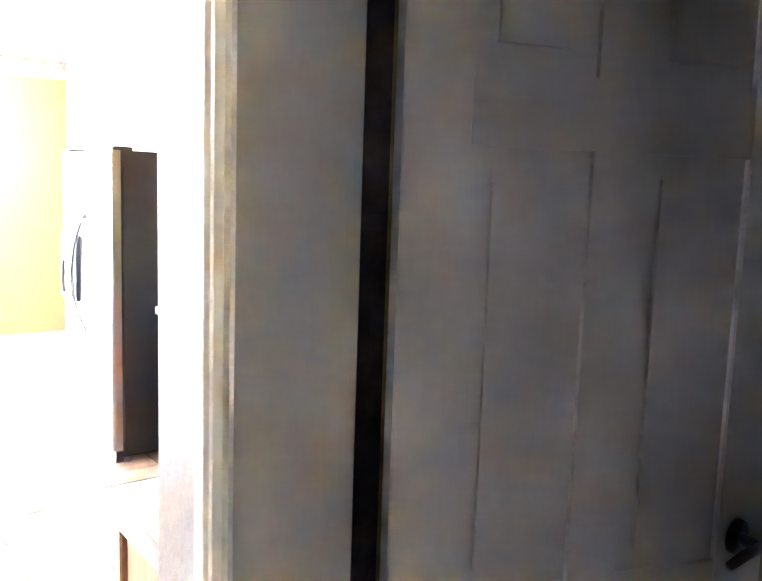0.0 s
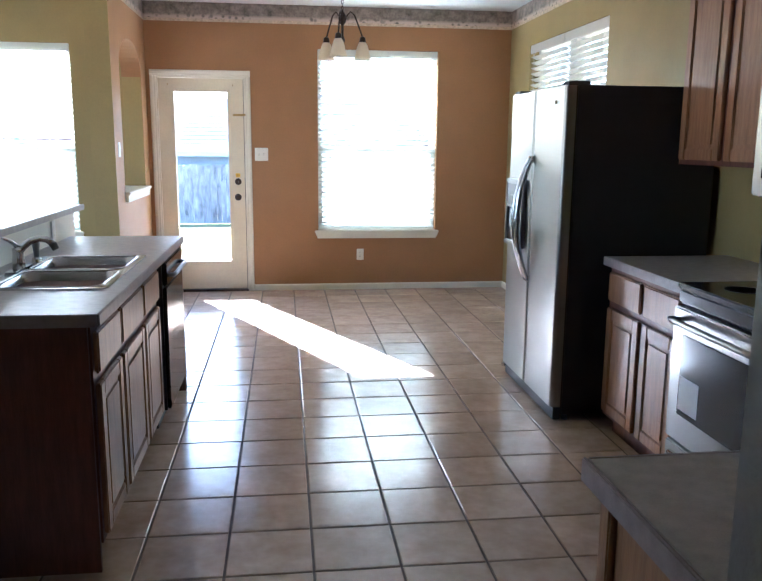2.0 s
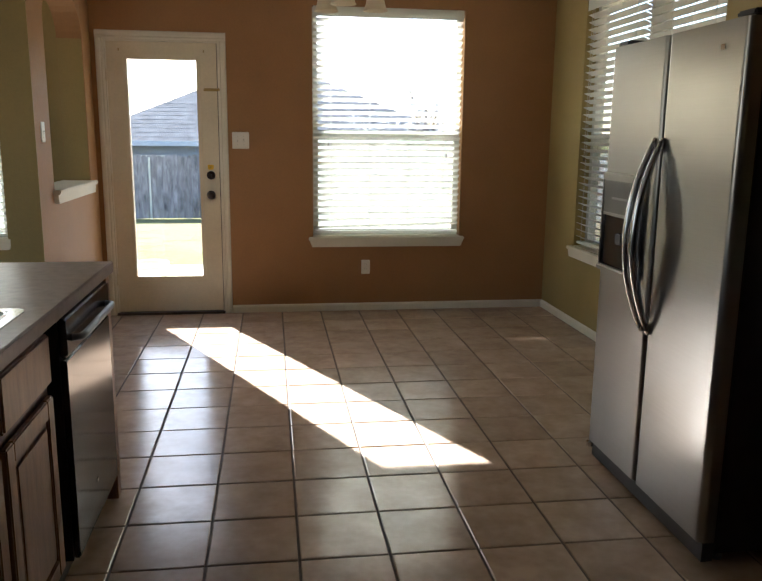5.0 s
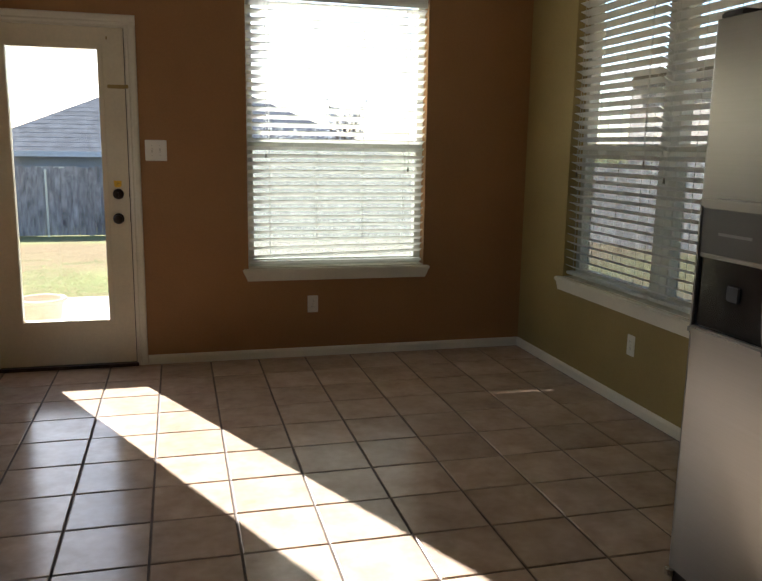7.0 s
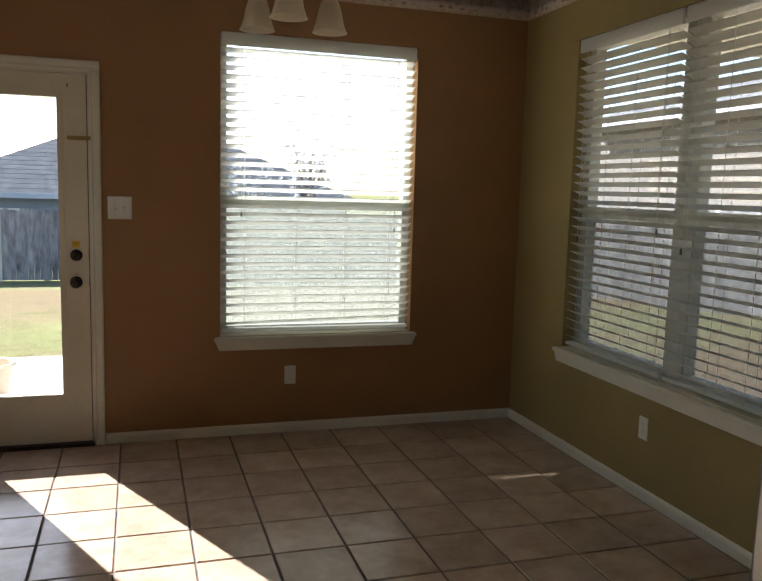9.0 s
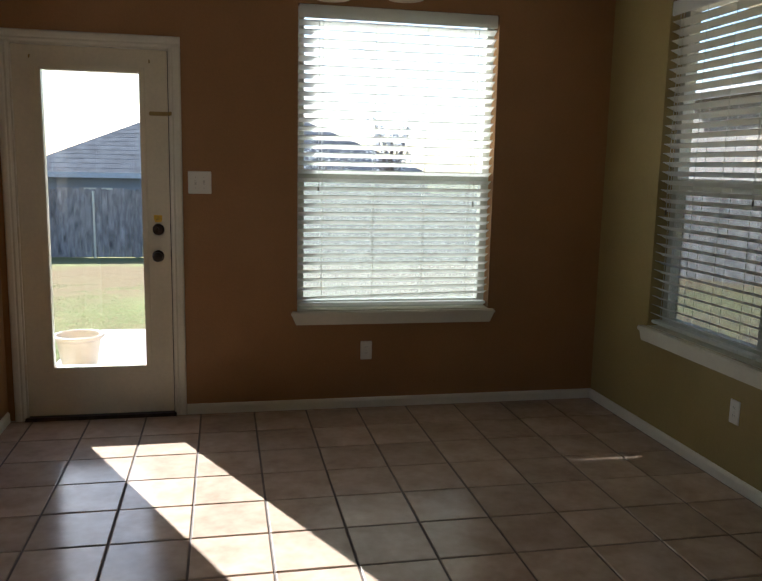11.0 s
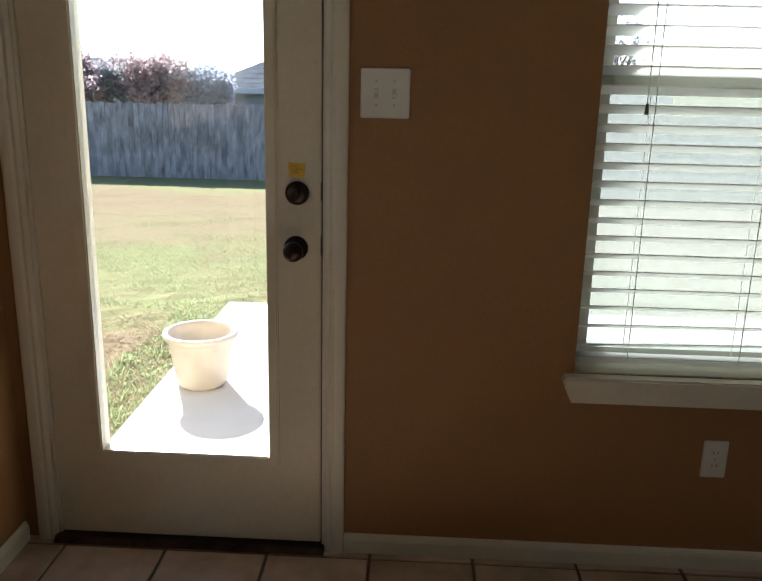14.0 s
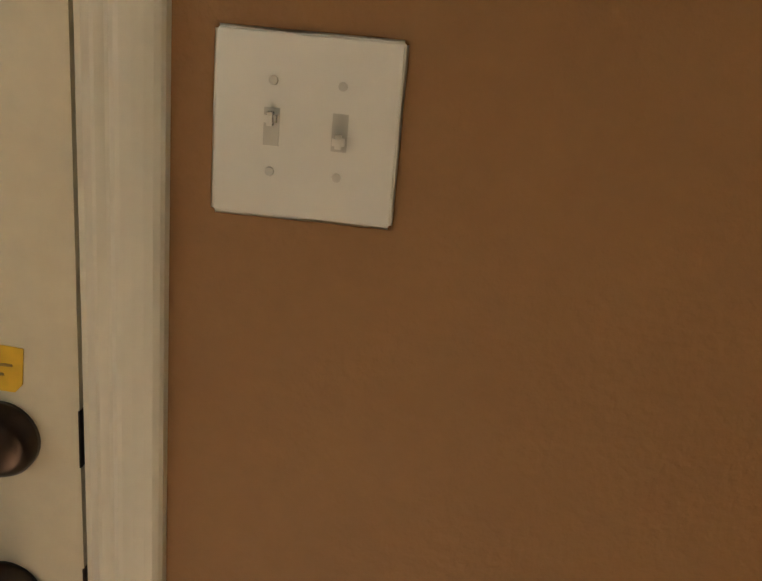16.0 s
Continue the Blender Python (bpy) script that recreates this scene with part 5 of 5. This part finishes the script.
for h in (1.80, 1.83, 1.78):
    bmv = prism([(-0.068, 0), (0.068, 0), (0.068, h - 0.03), (0.045, h), (-0.045, h), (-0.068, h - 0.03)], "y", -0.009, 0.009)
    me = bpy.data.meshes.new("board")
    bmv.to_mesh(me)
    bmv.free()
    me.materials.append(M["fence"])
    variants.append(me)
x = -24.0
while x < 12.0:
    o = new("board", variants[rnd.randrange(3)])
    o.parent = fe
    o.location = (x + 5, rnd.uniform(-0.004, 0.004), 0.02)
    x += 0.142
for zz in (0.35, 1.0, 1.6):
    part("rail", box(-24, 12, FY + 0.012, FY + 0.05, fz + zz, fz + zz + 0.09), "fence", fe)
x = -24.0
while x < 12:
    part("post", box(x, x + 0.09, FY + 0.051, FY + 0.14, fz, fz + 1.75), "fence", fe)
    x += 2.4


def house(x0, x1, y0, y1, zb, ze, rise, label, over=0.45, wall_mat="bluewall"):
    h = thing("house", ((x0 + x1) / 2, (y0 + y1) / 2, zb), label, "house", "neighbouring houses")
    part("wall", box(x0, x1, y0, y1, zb, ze), wall_mat, h)
    a0, a1, b0, b1 = x0 - over, x1 + over, y0 - over, y1 + over
    half = (b1 - b0) / 2
    bmr = bmesh.new()
    # hipped roof in courses of shingles
    n = 16
    for k in range(n):
        f0, f1 = k / n, (k + 1) / n
        def ring(f, lift):
            return [(a0 + half * f, b0 + half * f, ze + rise * f + lift), (a1 - half * f, b0 + half * f, ze + rise * f + lift),
                    (a1 - half * f, b1 - half * f, ze + rise * f + lift), (a0 + half * f, b1 - half * f, ze + rise * f + lift)]
        lo, hi = ring(f0, 0.004), ring(f1, 0.0)
        for i in range(4):
            j = (i + 1) % 4
            vs = [bmr.verts.new(p) for p in (lo[i], lo[j], hi[j], hi[i])]
            bmr.faces.new(vs)
            vs = [bmr.verts.new(p) for p in (lo[i], lo[j], (lo[j][0], lo[j][1], lo[j][2] - 0.004), (lo[i][0], lo[i][1], lo[i][2] - 0.004))]
            bmr.faces.new(vs)
    part("roof", bmr, "roof", h, "grey shingled hip roof")
    bmf = bmesh.new()
    add_box(bmf, a0, a1, b0 - 0.02, b0, ze - 0.16, ze + 0.02)
    add_box(bmf, a1, a1 + 0.02, b0, b1, ze - 0.16, ze + 0.02)
    add_box(bmf, a0 - 0.02, a0, b0, b1, ze - 0.16, ze + 0.02)
    part("fascia", bmf, "fascia", h, "pale fascia board")
    for wx in (x0 + 2.0, (x0 + x1) / 2, x1 - 2.6):
        w = part("window", box(wx, wx + 1.0, y0 - 0.03, y0 - 0.001, zb + 0.75, zb + 1.85), "vinyl", h)
        part("pane", box(wx + 0.07, wx + 0.93, y0 - 0.035, y0 - 0.031, zb + 0.82, zb + 1.78), "black", w)
    return h


house(-6.85, 7.5, 31.0, 41.0, -1.3, 1.06, 2.6, "single-storey neighbouring house with a grey hip roof behind the fence")
house(-24.0, -9.2, 36.0, 42.0, -1.4, 0.60, 1.5, "second neighbouring house farther along the fence")
house(9.9, 22.0, -1.0, 18.0, -0.5, 3.1, 3.6, "neighbouring house with a pale grey roof beyond the side window", wall_mat="brick")
sf = thing("side_fence", (9.0, 12.0, -0.5), "weathered grey side fence along the yard", "fence")
for k, me in enumerate([variants[i % 3] for i in range(150)]):
    o = new("board", me)
    o.parent = sf
    o.rotation_euler = (0, 0, math.pi / 2)
    o.location = (0, -9.4 + k * 0.142, 0.1 if k < 60 else 0.1 - 0.6 * (k - 60) / 90)
for k in range(9):
    part("post", box(9.03, 9.12, 2.7 + 2.4 * k, 2.79 + 2.4 * k, -0.8, 1.1), "fence", sf)


def tree(x, y, zb, h, spread, mat, seed, label, leaves=1500):
    """Trunk, forking limbs with twigs, and a crown of small leaves gathered round the twigs."""
    r = random.Random(seed)
    t = thing("tree", (x, y, zb), label, "tree", "garden trees")
    bmt = bmesh.new()
    add_tube(bmt, [(x, y, zb), (x + 0.05, y, zb + h * 0.2), (x - 0.04, y + 0.03, zb + h * 0.45), (x, y, zb + h * 0.8)], [h * 0.025, h * 0.02, h * 0.013, h * 0.005], 8)
    tips = []
    for k in range(16):
        a = r.uniform(0, 2 * math.pi)
        z0 = zb + h * r.uniform(0.2, 0.6)
        ln = spread * r.uniform(0.55, 1.0)
        top = zb + h * r.uniform(0.62, 0.95) - 0.18 * ln
        mid = Vector((x + math.cos(a) * ln * 0.5, y + math.sin(a) * ln * 0.5, z0 + (top - z0) * 0.6))
        tip = Vector((x + math.cos(a) * ln, y + math.sin(a) * ln, top))
        add_tube(bmt, [(x, y, z0), mid, tip], [h * 0.010, h * 0.006, h * 0.002], 6)
        tips += [mid, tip, (mid + tip) / 2]
        for j in range(3):
            tw = mid.lerp(tip, r.random()) + Vector((r.gauss(0, 0.2), r.gauss(0, 0.2), r.uniform(0.05, 0.3)))
            add_tube(bmt, [mid.lerp(tip, 0.3 * j), tw], [0.008, 0.003], 4)
            tips.append(tw)
    part("trunk", bmt, "bark", t)
    vs, fs = [], []
    for k in range(leaves):
        c = r.choice(tips) + Vector((r.gauss(0, spread * 0.16), r.gauss(0, spread * 0.16), r.gauss(0, h * 0.05)))
        s = r.uniform(0.03, 0.075)
        u = Vector((r.uniform(-1, 1), r.uniform(-1, 1), r.uniform(-1, 1))).normalized() * s
        v = u.cross(Vector((r.uniform(-1, 1), r.uniform(-1, 1), r.uniform(-1, 1)))).normalized() * s * 0.7
        n0 = len(vs)
        vs.extend([c - u, c + v, c + u, c - v])
        fs.append((n0, n0 + 1, n0 + 2, n0 + 3))
    me = bpy.data.meshes.new("crown")
    me.from_pydata([tuple(p - Vector((x, y, zb))) for p in vs], [], fs)
    me.materials.append(M[mat])
    o = new("crown", me)
    o.parent = t
    return t


LABELS = {"leaf_rust": "rust-leaved tree behind the grey fence", "leaf_green": "olive-leaved tree behind the grey fence, haze in its leaf colour", "leaf_grey": "pale greyish half-bare tree behind the grey fence"}
for i, (tx, ty, hh, sp, mt) in enumerate([(-6.15, 28.6, 2.75, 0.55, "leaf_grey"), (-6.75, 27.6, 2.95, 0.75, "leaf_grey"), (-7.45, 27.0, 3.15, 0.85, "leaf_rust"), (-8.5, 27.5, 2.9, 0.75, "leaf_green"), (-9.4, 27.1, 2.95, 0.85, "leaf_rust"),
                                          (-10.3, 27.6, 3.1, 0.8, "leaf_rust"), (-11.3, 27.2, 3.2, 0.9, "leaf_grey"), (-12.5, 27.6, 3.0, 1.0, "leaf_green"), (-14.0, 27.1, 3.1, 1.2, "leaf_rust"), (-16.0, 27.6, 3.0, 1.3, "leaf_grey")]):
    tree(tx, ty, -1.1, hh, sp, mt, 3 + i, LABELS[mt], 7000 if mt != "leaf_grey" else 6000)
tree(5.2, 27.0, -1.1, 4.4, 0.8, "leaf_grey", 12, "taller thin tree behind the fence", 900)
tree(3.4, 27.6, -1.1, 3.2, 0.9, "leaf_green", 14, "thin olive-leaved tree behind the fence", 900)
pp = thing("pipe", (-3.40, FY - 0.06, fz), "thin white vertical pipe standing against the grey fence", "pipe")
part("pole", tube([(-3.40, FY - 0.06, fz), (-3.40, FY - 0.06, fz + 1.72)], [0.028, 0.028], 10), "vinyl", pp)
part("cap", lathe([(0.036, 0.0), (0.036, 0.04), (0.0, 0.05)], (-3.40, FY - 0.06, fz + 1.72), "z", 12), "vinyl", pp)

# ---- floor tiles ----
P, TX, TY = 0.3055, -0.2150, 3.6020
HT = 0.5 * (P - 0.009)


def tile_mesh(hx, hy):
    b = 0.003
    vs = [(-hx, -hy, -0.0055), (hx, -hy, -0.0055), (hx, hy, -0.0055), (-hx, hy, -0.0055),
          (-hx, -hy, -0.002), (hx, -hy, -0.002), (hx, hy, -0.002), (-hx, hy, -0.002),
          (-hx + b, -hy + b, 0), (hx - b, -hy + b, 0), (hx - b, hy - b, 0), (-hx + b, hy - b, 0)]
    fs = [(8, 9, 10, 11)]
    for a in (0, 4):
        for i in range(4):
            j = (i + 1) % 4
            fs.append((a + i, a + j, a + 4 + j, a + 4 + i))
    return vs, fs


cols = []
k = -4
while TX + k * P < EAST:
    a, b = max(TX + k * P, WEST + 0.0), min(TX + (k + 1) * P, EAST)
    if b - a > 0.03:
        cols.append((a, b))
    k += 1
rows = []
k = -22
while TY + k * P < FAR:
    a, b = max(TY + k * P, -3.0), min(TY + (k + 1) * P, FAR)
    if b - a > 0.03:
        rows.append((a, b))
    k += 1
floor = thing("floor", (0.5, 3.0, 0), "mottled brown-beige ceramic tile floor with dark grout", "floor", kind="structure")
made = {}
rest_v, rest_f = [], []
for r0, r1 in rows:
    for c0, c1 in cols:
        hx, hy = round((c1 - c0) / 2 - 0.0045, 4), round((r1 - r0) / 2 - 0.0045, 4)
        cx, cyy = (c0 + c1) / 2, (r0 + r1) / 2
        if cyy > 1.2:
            if (hx, hy) not in made:
                me = bpy.data.meshes.new("tile")
                v, f = tile_mesh(hx, hy)
                me.from_pydata(v, [], f)
                me.materials.append(M["tile"])
                made[hx, hy] = me
            o = new("tile", made[hx, hy])
            o.parent = floor
            o.location = (cx - 0.5, cyy - 3.0, 0.0004 * math.sin(cx * 41 + cyy * 57))
            o.rotation_euler = (0.0018 * math.sin(cx * 91 + cyy * 23), 0.0018 * math.sin(cx * 33 + cyy * 71), 0)
        else:
            v, f = tile_mesh(hx, hy)
            n0 = len(rest_v)
            rest_v += [(p[0] + cx, p[1] + cyy, p[2]) for p in v]
            rest_f += [tuple(i + n0 for i in q) for q in f]
me = bpy.data.meshes.new("tiles_rest")
me.from_pydata(rest_v, [], rest_f)
me.materials.append(M["tile_far"])
tagged(new("tiles_rest", me), "mottled brown-beige ceramic tiles of the hall end", "floor", kind="structure")
